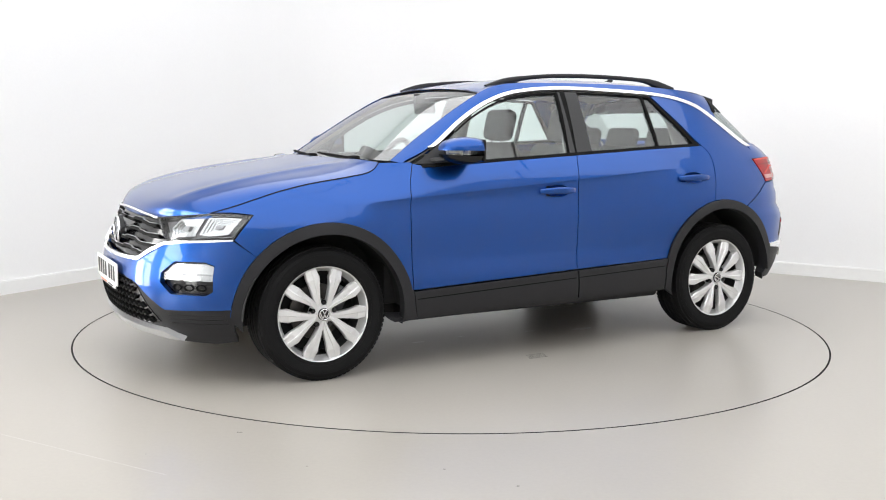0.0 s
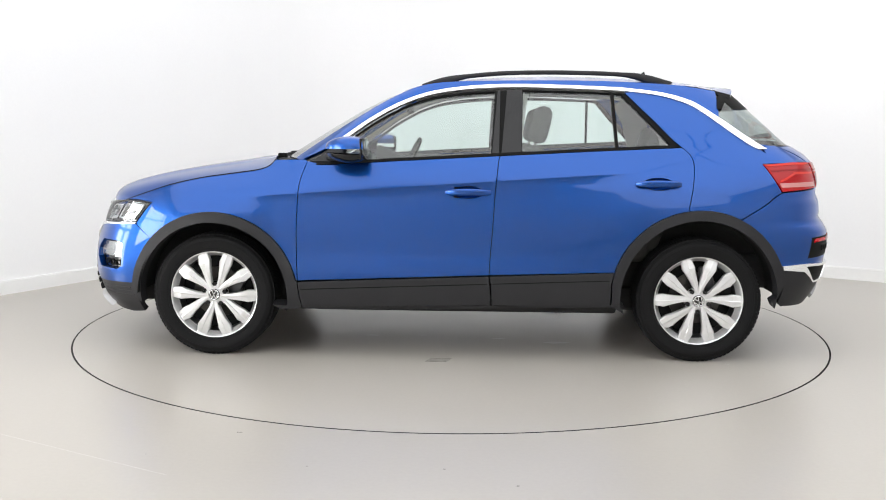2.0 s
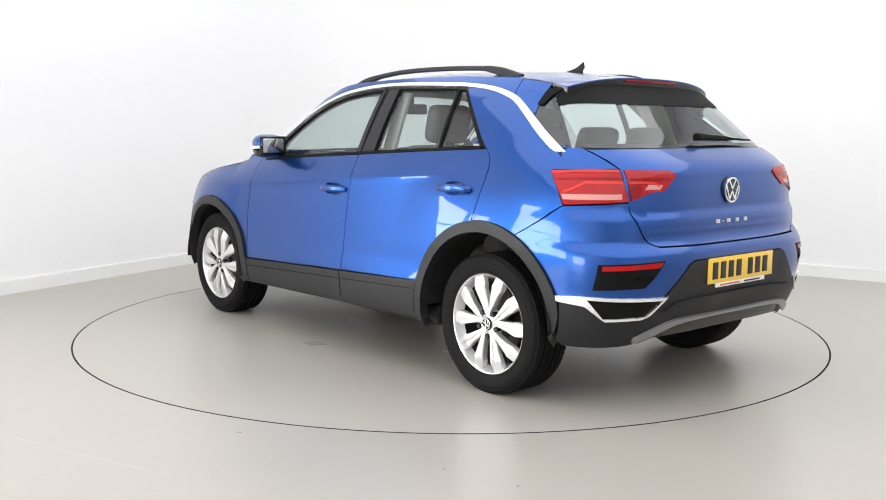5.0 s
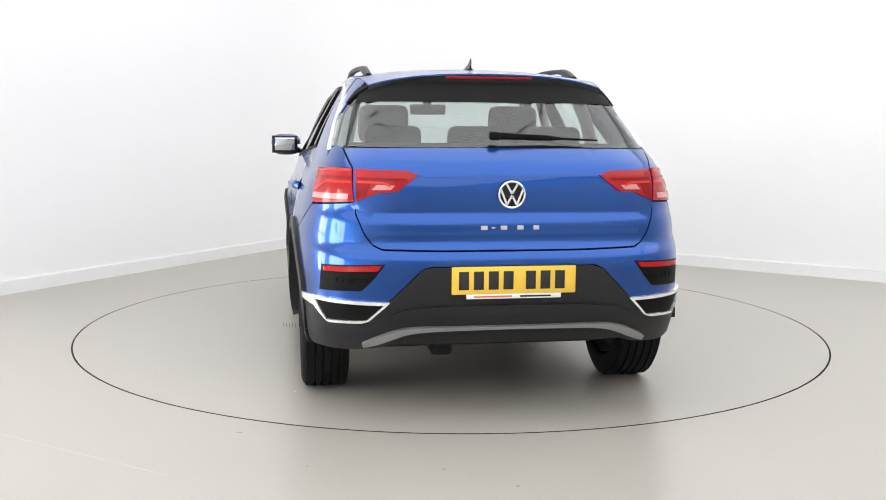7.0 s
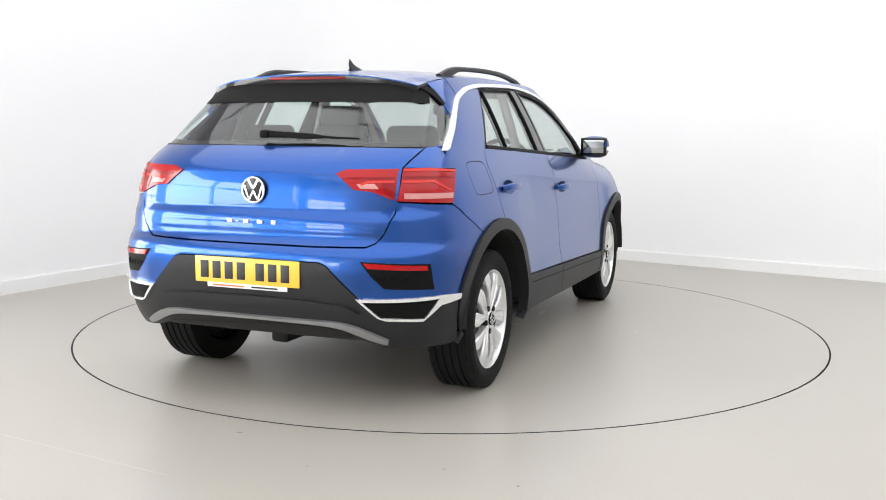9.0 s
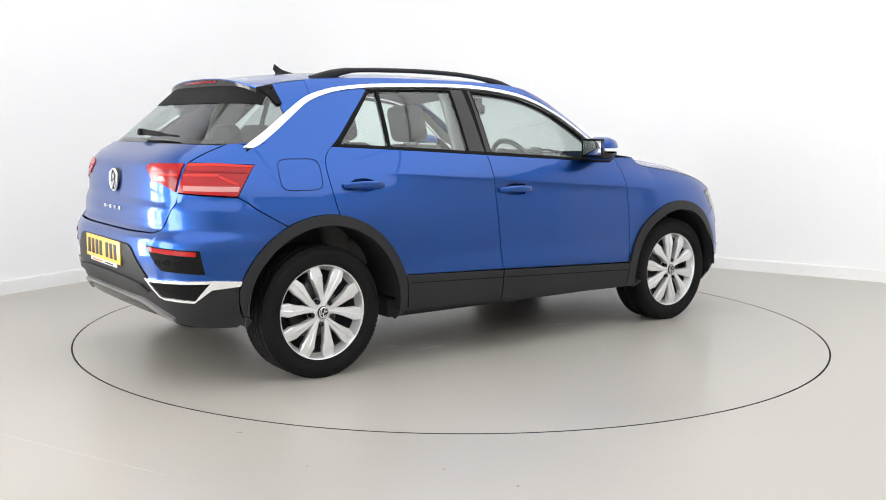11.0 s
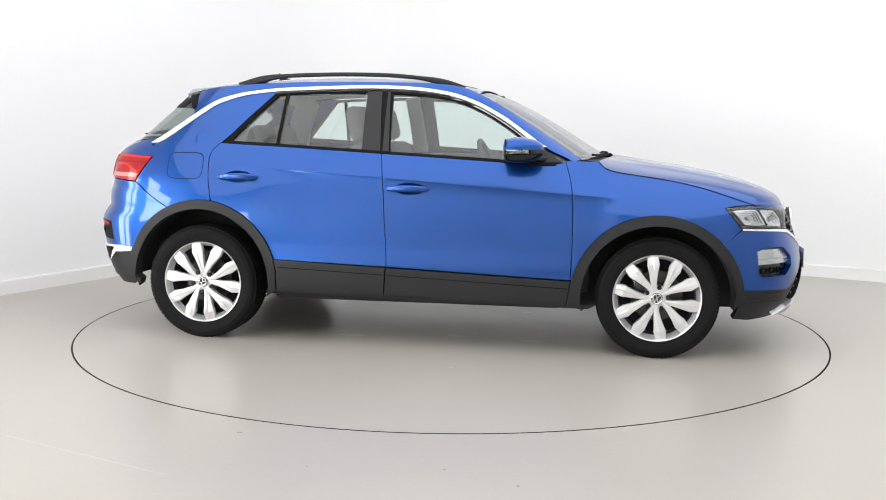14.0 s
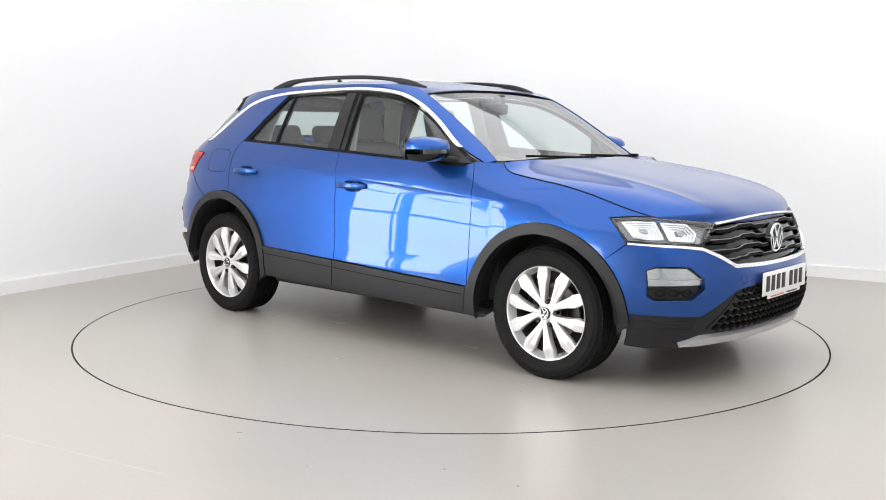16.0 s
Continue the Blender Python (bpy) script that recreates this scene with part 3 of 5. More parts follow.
def bonnet(car):
    """The bonnet: from its shut lines up to a raised middle with two soft ridges."""
    ex = np.array([q[0] for q in SHUT][::-1])
    ez = np.array([q[1] for q in SHUT][::-1])
    rows = []
    for u in np.linspace(0, 1, 42) ** 1.25:
        x_edge = 1.80 + (0.965 - 1.80) * u
        z_edge = np.interp(-x_edge, -ex, ez)
        e = body(side_s(x_edge, z_edge), z_edge)
        row = []
        for v in np.linspace(-1, 1, 61):
            av = abs(v)
            y = e[1] * v * 0.9965
            front = float(NOSE(0.825)) * (1 - min(1, abs(y) / float(HALF(0.825))) ** MF) ** (1 / NF) - 0.004
            back = 0.965 + 0.075 * (1 - av ** 2)
            x = front + (back - front) * u
            mid = float(BONNET_MID(x)) if x < 2.04 else 0.825
            w = av ** 3.2
            lip = 0.8 + 0.028 * av
            z = z_edge * w + mid * (1 - w)
            z += 0.010 * math.exp(-((av - 0.66) / 0.05) ** 2) * min(1, 4 * (1 - u)) * min(1, 6 * u) - 0.004 * math.exp(-((av - 0.55) / 0.10) ** 2) * min(1, 6 * u)
            row.append((x, y, z))
        rows.append(row)
    nose = [0.814 + 0.016 * abs(v) ** 2 - q[2] for v, q in zip(np.linspace(-1, 1, 61), rows[0])]
    rows = [[(x, y, z + d * math.exp(-(k / 1.7) ** 1.2)) for (x, y, z), d in zip(row, nose)] for k, row in enumerate(rows)]
    rows.insert(0, [(x - 0.004, y, z - 0.03) for x, y, z in rows[0]])
    bm = bmesh.new()
    grid_faces(bm, rows)
    part("bonnet", bm, PAINT, car, "blue metallic bonnet with two soft ridges", angle=50)


def edge_at(x):
    q = np.array(EAVES)
    z = float(np.interp(-x, -q[:, 0], q[:, 1]))
    return cabin(x, z)


def roof(car):
    rows = []
    for x in np.linspace(0.292, -1.40, 50):
        e = edge_at(x)
        mid = float(ROOF_MID(x))
        row = []
        for v in np.linspace(-1, 1, 41):
            av = abs(v)
            row.append((x - 0.012 * (1 - av), e[1] * v, e[2] * av ** 2.4 + mid * (1 - av ** 2.4)))
        rows.append(row)
    bm = bmesh.new()
    grid_faces(bm, rows)
    part("roof", bm, PAINT, car, "blue metallic roof")
    rows = [[(x, y * 0.97, z - 0.035) for x, y, z in r] for r in rows]
    bm = bmesh.new()
    grid_faces(bm, rows)
    part("headlining", bm, CABIN_GREY, car, "pale grey headlining")
    # tailgate spoiler: blue on top, black beneath
    def lip(v, k, low):
        e = edge_at(-1.40)
        av = abs(v)
        x = -1.405 - k * (0.140 - 0.055 * av ** 4)
        top = (e[2] * av ** 2.4 + float(ROOF_MID(-1.40)) * (1 - av ** 2.4)) - (0.008 + 0.012 * av ** 6) * k
        return (x, e[1] * v * (1 - 0.015 * k), top - (low if low else 0))
    bm = bmesh.new()
    vs = np.linspace(-1, 1, 41)
    grid_faces(bm, [[lip(v, k, 0) for v in vs] for k in np.linspace(0, 1, 8)] + [[lip(v, 1.003, 0.005) for v in vs]])
    sp = part("spoiler", bm, PAINT, car, "blue roof spoiler over the rear screen")
    bm = bmesh.new()
    low = ((1.0, 0.0055, 0.0), (0.985, 0.042, 0.010), (0.93, 0.058, 0.022), (0.80, 0.070, 0.022), (0.55, 0.085, 0.012), (0.15, 0.10, 0.0), (0.0, 0.06, 0.0))
    rows = [[lip(v, k, d + more * abs(v) ** 4) for v in vs] for k, d, more in low]
    grid_faces(bm, rows)
    for v in (-1, 1):
        ring = [bm.verts.new(lip(v, k, d + more)) for k, d, more in low] + [bm.verts.new(lip(v, k, 0.001)) for k in (0.0, 0.5, 1.0)]
        bm.faces.new(ring)
    bmesh.ops.recalc_face_normals(bm, faces=bm.faces)
    part("underside", bm, GLOSS_BLACK, sp, "gloss black underside of the spoiler")
    bm = bmesh.new()
    box(bm, (-1.542, 0, float(ROOF_MID(-1.40)) - 0.026), (0.012, 0.40, 0.012), None, 0.003)
    part("brake_light", bm, RED_DARK, sp, "long narrow dark red brake light")


def windscreen(car):
    edge = [q for q in EAVES if q[0] > 0.285]
    rows, rim = [], []
    for k, (x, z) in enumerate(edge):
        e = cabin(x, z)
        t = k / (len(edge) - 1)
        mx, mz = 1.0 + (0.275 - 1.0) * (x - edge[0][0]) / (edge[-1][0] - edge[0][0]), None
        mz = float(np.interp(-mx, -np.array([1.02, 0.984, 0.747, 0.577, 0.406, 0.275]), np.array([1.06, 1.076, 1.224, 1.325, 1.41, 1.452])))
        row = []
        for v in np.linspace(-1, 1, 33):
            w = abs(v) ** 2.3
            row.append((x * w + mx * (1 - w), e[1] * v * 0.992, z * w + mz * (1 - w) - 0.004))
        rows.append(row)
    bm = bmesh.new()
    grid_faces(bm, rows)
    ws = part("windscreen", bm, SCREEN_GLASS, car, "clear raked windscreen")
    ws.visible_shadow = False
    bm = bmesh.new()
    a, b = [r[0] for r in rows], [r[-1] for r in rows]
    loop = a + rows[-1][1:-1] + b[::-1] + rows[0][1:-1][::-1]
    sweep(bm, loop, rounded(0.005, 0.004), closed=True)
    part("windscreen_seal", bm, SEAL, ws, "black seal round the windscreen")
    bm = bmesh.new()
    cx = [(1.025 - 0.12 * abs(v) ** 2.2, 0.62 * v, 1.048) for v in np.linspace(-1, 1, 25)]
    sweep(bm, cx, [(-0.07, -0.03), (0.05, -0.03), (0.05, 0.0), (-0.055, 0.014)])
    part("cowl", bm, PLASTIC, car, "black plastic cowl below the windscreen")
    for y0, y1 in ((0.50, -0.05), (-0.02, -0.52)):
        bm = bmesh.new()
        path = [(1.01 - 0.05 * k - 0.12 * abs(y0 + (y1 - y0) * k) ** 2, y0 + (y1 - y0) * k, 1.070 + 0.014 * k) for k in np.linspace(0, 1, 9)]
        sweep(bm, path, rounded(0.014, 0.012))
        box(bm, (1.01 - 0.12 * y0 * y0, y0, 1.070), (0.05, 0.05, 0.026), None, 0.008)
        part("wiper", bm, SEAL, car, "black windscreen wiper resting on the cowl")
    # inside mirror on the screen
    bm = bmesh.new()
    box(bm, (0.30, 0, 1.345), (0.035, 0.23, 0.065), Matrix.Rotation(radians(8), 3, "Y"), 0.014)
    box(bm, (0.335, 0, 1.40), (0.06, 0.05, 0.06), None, 0.01)
    part("inside_mirror", bm, CABIN_BLACK, car, "black interior rear-view mirror")


def flank(car, right):
    """One side of the car: wing, doors, quarter, cladding, glass and trim."""
    sd = "right" if right else "left"
    kw = dict(right=right)
    wing = side(*DOOR_F[::-1], (0.80, 1.058), *SHUT, (1.72, 0.831), (1.630, 0.821), (1.722, 0.706), (1.642, 0.635), *arc(*FA, 42.5, 167))
    panel("front_wing", [wing], body, PAINT, car, gap=0.0022, lines=SHOULDER, **kw)
    cup = lambda c, z: side(*[(c + 0.080 * math.cos(a), z + 0.031 * math.sin(a)) for a in np.linspace(0, 2 * math.pi, 32, endpoint=False)])
    fd = side(*DOOR_F, *SPLIT[::-1], (0.25, 1.059), (0.70, 1.032))
    door = panel("front_door", [fd, cup(-0.070, 0.893)], body, PAINT, car, gap=0.0022, label="blue front door", lines=SHOULDER, **kw)
    rd = side(*SPLIT, *[(x, z) for x, z in arc(*RA, 17, 82)], *DOOR_R[::-1], (-0.7, 1.112))
    rdoor = panel("rear_door", [rd, cup(-1.063, 0.945)], body, PAINT, car, gap=0.0022, label="blue rear door", lines=SHOULDER, **kw)
    low = [(x, z - 0.004) for x, z in TRIM_LINE if x < -0.92]
    quarter = side(*DOOR_R[::-1], (-1.04, 1.287), (-0.905, 1.424), *low, (-1.62, 1.142), (-1.66, 1.150)) + [T(0.72, 1.152), T(0.672, 1.149), T(0.648, 1.062)] + side((-1.615, 1.052), (-1.715, 0.905), (-1.492, 0.763), *arc(*RA, 116, 82))
    panel("rear_quarter", [quarter], body, PAINT, car, gap=0.0022, label="blue rear quarter and pillar", **kw)
    panel("bonnet_gap", [ribbon(side(*SHUT), 0.0055)], body, SEAL, car, off=0.0012, gap=0, deep=0, step=0.02, label="dark shut line beside the bonnet", **kw)
    # black lower cladding
    panel("cladding_line", [ribbon(side((0.815, 0.374), (0.3, 0.395), (-0.175, 0.414)), 0.005)], body, SEAL, door, off=0.0132, gap=0, deep=0, **kw)
    panel("cladding_line", [ribbon(side((-0.195, 0.415), (-0.5, 0.427), (-0.815, 0.439)), 0.005)], body, SEAL, rdoor, off=0.0132, gap=0, deep=0, **kw)
    panel("door_cladding", [side(*[(x, z) for x, z in ((0.832, 0.414), (-0.184, 0.455), (-0.195, 0.30), (0.81, 0.279))])], body, PLASTIC, door, off=0.012, gap=0.0022, deep=0.03, **kw)
    panel("door_cladding", [side((-0.188, 0.455), (-0.842, 0.482), (-0.825, 0.42), (-0.822, 0.308), (-0.199, 0.30))], body, PLASTIC, rdoor, off=0.012, gap=0.0022, deep=0.03, **kw)
    panel("sill", [side((0.97, 0.285), (0.815, 0.276), (-0.2, 0.297), (-0.86, 0.31), (-0.90, 0.296), (0.0, 0.276), (0.93, 0.262))], body, PLASTIC, car, off=0.0, gap=0, deep=0.08, label="black sill under the doors", **kw)
    for nm, A, r_in, a0, a1, foot in (("front", FA, 0.402, -17, 172, (0.815, 0.276)), ("rear", RA, 0.412, 6, 190, None)):
        outer = arc(*A, a0 if nm == "front" else 17, 167 if nm == "front" else 160)
        if nm == "front":
            loop = arc(*A, 2, 167) + [(0.834, 0.414), (0.812, 0.277), (0.905, 0.262)] + arc(A[0], A[1], r_in, 189, -6)
        else:
            loop = arc(*A, 17, 163) + [(-1.735, 0.44), (-1.712, 0.36), (-1.675, 0.335)] + arc(A[0], A[1], r_in, 187, -7) + [(-0.90, 0.26), (-0.828, 0.305), (-0.829, 0.42)]
        panel("wheel_arch_trim", [side(*loop)], body, PLASTIC, car, off=0.014, gap=0.001, deep=0.05, step=0.03, label="black plastic %s wheel arch trim" % nm, **kw)
        # liner
        bm = bmesh.new()
        y1 = -1 if right else 1
        prof = [(0.415, y1 * 0.87), (0.425, y1 * 0.75), (0.425, y1 * 0.56), (0.02, y1 * 0.56)]
        rows = []
        for k in range(33):
            a = radians(2 + 176 * k / 32)
            rows.append([(A[0] + r * math.cos(a), y, A[1] + r * math.sin(a)) for r, y in prof])
        grid_faces(bm, rows)
        part("wheel_arch_liner", bm, DARK, car, "black inner wheel arch liner")
    # windows: a black surround with openings, three panes
    up = [(x - 0.004, z - 0.017) for x, z in TRIM_LINE if -0.93 < x < 0.76]
    g_front = [(0.60, 1.046), *[(x + 0.004, z - 0.010) for x, z in up if -0.20 < x < 0.585][0:], (-0.205, 1.428), (-0.188, 1.096)]
    g_rear = [(-0.352, 1.106), (-0.358, 1.434), (-0.6, 1.431), (-0.828, 1.423), (-0.845, 1.128)]
    g_fix = [(-0.862, 1.13), (-0.846, 1.422), (-0.886, 1.417), (-1.135, 1.150)]
    surround = [(0.775, 1.046), *up, (-0.91, 1.424), (-1.04, 1.290), (-1.197, 1.140), (-0.7, 1.112), (-0.236, 1.088), (0.25, 1.06), (0.70, 1.033)]
    panel("window_surround", [surround, g_front, g_rear, g_fix], cabin, SEAL, car, off=-0.006, gap=0.001, deep=0.03, step=0.03, label="black window surround and pillars", **kw)
    for g in (g_front, g_rear, g_fix):
        gl = panel("side_window", [g], cabin, GLASS, car, off=-0.014, gap=-0.006, deep=0, step=0.04, label="lightly tinted side window", **kw)
        gl.visible_shadow = False
    for x0, x1, z0, z1 in ((-0.19, -0.232, 1.09, 1.44), (-0.24, -0.35, 1.09, 1.44)):
        panel("pillar_cover", [[(x0, z0), (x0 - 0.03, z1), (x1 - 0.006, z1), (x1, z0 + 0.006)]], cabin, GLOSS_BLACK, car, off=-0.003, gap=0.002, deep=0.01, label="gloss black door pillar cover", **kw)
    w = [(0.017 + 0.014 * max(0, min(1, (-x - 1.05) / 0.4)) - 0.008 * max(0, (x - 0.6) / 0.2)) for x, z in TRIM_LINE]
    panel("roof_trim", [[(x, max(z, 1.128)) for x, z in ribbon(TRIM_LINE, w)]], cabin, TRIM, car, off=0.006, gap=0, deep=0.02, step=0.025, label="bright silver trim along the roofline", **kw)
    panel("belt_seal", [ribbon([(0.74, 1.036), (0.25, 1.064), (-0.236, 1.092), (-0.7, 1.117), (-1.16, 1.140)], 0.014)], cabin, SEAL, car, off=0.004, gap=0, deep=0.03, label="black seal under the side windows", **kw)
    frame_up = [(x, z + 0.010) for x, z in TRIM_LINE if x > -1.25]
    panel("roof_frame", [frame_up[::-1] + [(0.83, 1.05)] + [q for q in EAVES if q[0] > -1.27]], cabin, PAINT, car, gap=0, deep=0.015, step=0.03, label="blue screen pillar and roof edge", **kw)
    panel("roof_corner", [[(x, z + 0.012) for x, z in TRIM_LINE if -1.40 < x < -1.22] + [(-1.405, 1.30), (-1.405, 1.44), (-1.24, 1.464)]], cabin, PAINT, car, off=-0.002, gap=0, deep=0.02, label="blue roof corner above the rear trim", **kw)
    panel("spoiler_fin", [[(-1.398, 1.340), (-1.408, 1.408), (-1.478, 1.420), (-1.446, 1.378), (-1.425, 1.338)]], cabin, SEAL, car, off=0.003, gap=0, deep=0.03, step=0.025, label="black side fin under the spoiler", **kw)
    panel("inner_screen_pillar", [frame_up[::-1] + [(0.80, 1.06)] + [(x - 0.015, z - 0.01) for x, z in EAVES if x > -1.27]], cabin, CABIN_GREY, car, off=-0.028, gap=0, deep=0, step=0.04, label="pale grey inner screen pillar", **kw)
    y = -1 if right else 1
    # door handles
    for x0, x1, z, d in ((-0.185, 0.045, 0.893, door), (-1.178, -0.948, 0.945, rdoor)):
        c = (x0 + x1) / 2
        rows = []
        for a in np.linspace(0, 2 * math.pi, 32, endpoint=False):
            row = []
            for q in (1.0, 0.97, 0.85, 0.6, 0.3, 0.02):
                px, pz = c + 0.080 * q * math.cos(a), z + 0.031 * q * math.sin(a)
                p = body(side_s(px, pz), pz)
                row.append((p[0], y * (p[1] - 0.030 * (1 - q ** 2.5) - 0.0005), p[2]))
            rows.append(row)
        bm = bmesh.new()
        grid_faces(bm, rows, close_u=True)
        part("handle_cup", bm, PAINT, d, "hollow behind the door handle")
        bm = bmesh.new()
        path = []
        for k in np.linspace(0, 1, 13):
            x = x0 + (x1 - x0) * k
            p = body(side_s(x, z), z)
            path.append((p[0], y * (p[1] + 0.006 + 0.030 * math.sin(math.pi * k) ** 0.5), p[2] + 0.004 * math.sin(math.pi * k)))
        prof = [rounded(0.014 + 0.008 * math.sin(math.pi * k) ** 0.5, 0.022 + 0.014 * math.sin(math.pi * k) ** 0.5, 0.6) for k in np.linspace(0, 1, 13)]
        sweep(bm, path, prof)
        part("door_handle", bm, PAINT, d, "blue bar door handle")
    # roof rail
    bm = bmesh.new()
    ry = y * 0.535
    top = bend((0.19, 1.462), (0.10, 1.492), (-0.01, 1.519), (-0.15, 1.536), (-0.325, 1.546), (-0.6, 1.549), (-0.9, 1.540), (-1.03, 1.520), (-1.17, 1.482), n=6)
    path = [(x, ry * (1 - 0.05 * abs(x + 0.4)), z - 0.014) for x, z in top]
    prof = [rounded(0.032, 0.024 + 0.020 * max(0, min(1, max((x + 0.06) / 0.14, (-x - 0.90) / 0.14))), 0.6) for x, z in top]
    sweep(bm, path, prof)
    part("roof_rail", bm, PLASTIC, car, "black roof rail")
    # door mirror
    mir = bmesh.new()
    shell(mir, (0.565, y * 0.900, 1.118), (0.112, 0.092, 0.066), 3.0, lambda p: p[2] >= -0.12 and p[0] > -0.86, y)
    m = part("door_mirror", mir, PAINT, car, "blue capped door mirror")
    mir = bmesh.new()
    shell(mir, (0.565, y * 0.900, 1.116), (0.111, 0.091, 0.070), 3.0, lambda p: p[2] < -0.02 and p[0] > -0.86, y)
    part("mirror_base", mir, GLOSS_BLACK, m, "black lower mirror housing")
    bm = bmesh.new()
    sweep(bm, [(0.66, y * 0.76, 1.062), (0.62, y * 0.82, 1.070), (0.58, y * 0.88, 1.08)], rounded(0.09, 0.03, 0.6), up=(0, 0, 1))
    part("mirror_arm", bm, PLASTIC, m, "black mirror arm")
    bm = bmesh.new()
    box(bm, (0.474, y * 0.912, 1.117), (0.010, 0.164, 0.112), Matrix.Rotation(radians(-y * 6), 3, "Z"), 0.004)
    part("mirror_frame", bm, GLOSS_BLACK, m, "black frame round the mirror glass")
    bm = bmesh.new()
    box(bm, (0.468, y * 0.914, 1.119), (0.004, 0.132, 0.082), Matrix.Rotation(radians(-y * 9), 3, "Z"), 0.0015)
    part("mirror_glass", bm, MIRROR, m, "silver mirror glass")
    panel("mirror_sail", [[(0.775, 1.044), (0.70, 1.092), (0.60, 1.155), (0.60, 1.048)]], cabin, PLASTIC, m, off=0.004, gap=0.001, deep=0.02, **kw)
    # inner door trim
    bm = bmesh.new()
    box(bm, (-0.03, y * 0.735, 0.72), (1.58, 0.04, 0.66), None, 0.015)
    box(bm, (-0.98, y * 0.725, 0.96), (0.42, 0.04, 0.22), None, 0.015)
    box(bm, (0.25, y * 0.70, 0.86), (0.75, 0.07, 0.06), None, 0.02)
    box(bm, (-0.7, y * 0.70, 0.90), (0.5, 0.07, 0.06), None, 0.02)
    part("inner_door_trim", bm, CABIN_BLACK, car, "black inner door trim")
    bm = bmesh.new()
    box(bm, (-1.46, y * 0.66, 0.94), (0.55, 0.04, 0.28), None, 0.015)
    part("boot_trim", bm, CABIN_BLACK, car, "black boot side trim")
    bm = bmesh.new()
    sweep(bm, [(-0.30, y * 0.66, 1.06), (-0.32, y * 0.60, 1.28), (-0.34, y * 0.555, 1.43)], rounded(0.035, 0.10, 0.6), up=(1, 0, 0))
    part("inner_pillar", bm, CABIN_GREY, car, "pale grey inner pillar trim")
    bm = bmesh.new()
    sweep(bm, [(-1.20, y * 0.62, 1.10), (-1.15, y * 0.585, 1.28), (-1.08, y * 0.545, 1.42)], rounded(0.03, 0.16, 0.6), up=(1, 0, 0))
    part("inner_pillar", bm, CABIN_GREY, car, "pale grey inner pillar trim")
    if right:
        cap = side(*[(-1.396 + u, 1.003 + v) for u, v in rounded(0.222, 0.152, 0.42, 32)])
        panel("fuel_cap", [cap, shrink(dense(cap, 0.02), 0.0035)], body, SEAL, car, off=0.0006, gap=0, deep=0, step=0.02, right=True, label="thin dark shut line of the fuel flap")


def shell(bm, c, size, n, keep, y):
    """A softened block; only the points that keep() passes."""
    rows = []
    for i in range(15):
        lat = -math.pi / 2 + math.pi * i / 14
        row = []
        for j in range(28):
            lon = 2 * math.pi * j / 28
            f = lambda v: math.copysign(abs(v) ** (2 / n), v)
            p = (f(math.cos(lat)) * f(math.cos(lon)), f(math.cos(lat)) * f(math.sin(lon)), f(math.sin(lat)))
            row.append(p)
        rows.append(row)
    vs = {}
    for i in range(14):
        for j in range(28):
            q = (rows[i][j], rows[i][(j + 1) % 28], rows[i + 1][(j + 1) % 28], rows[i + 1][j])
            if all(keep(p) for p in q):
                f = []
                for p in q:
                    k = tuple(round(v, 4) for v in p)
                    if k not in vs:
                        lean = 0.10 * p[0]
                        narrow = 1 - 0.28 * max(0, p[0])
                        vs[k] = bm.verts.new((c[0] + size[0] * p[0], c[1] + y * (size[1] * p[1]) * narrow - y * 0.02 * p[0], c[2] + size[2] * p[2] * narrow))
                    if vs[k] not in f:
                        f.append(vs[k])
                if len(f) > 2:
                    try:
                        bm.faces.new(f)
                    except ValueError:
                        pass
    bmesh.ops.recalc_face_normals(bm, faces=bm.faces)


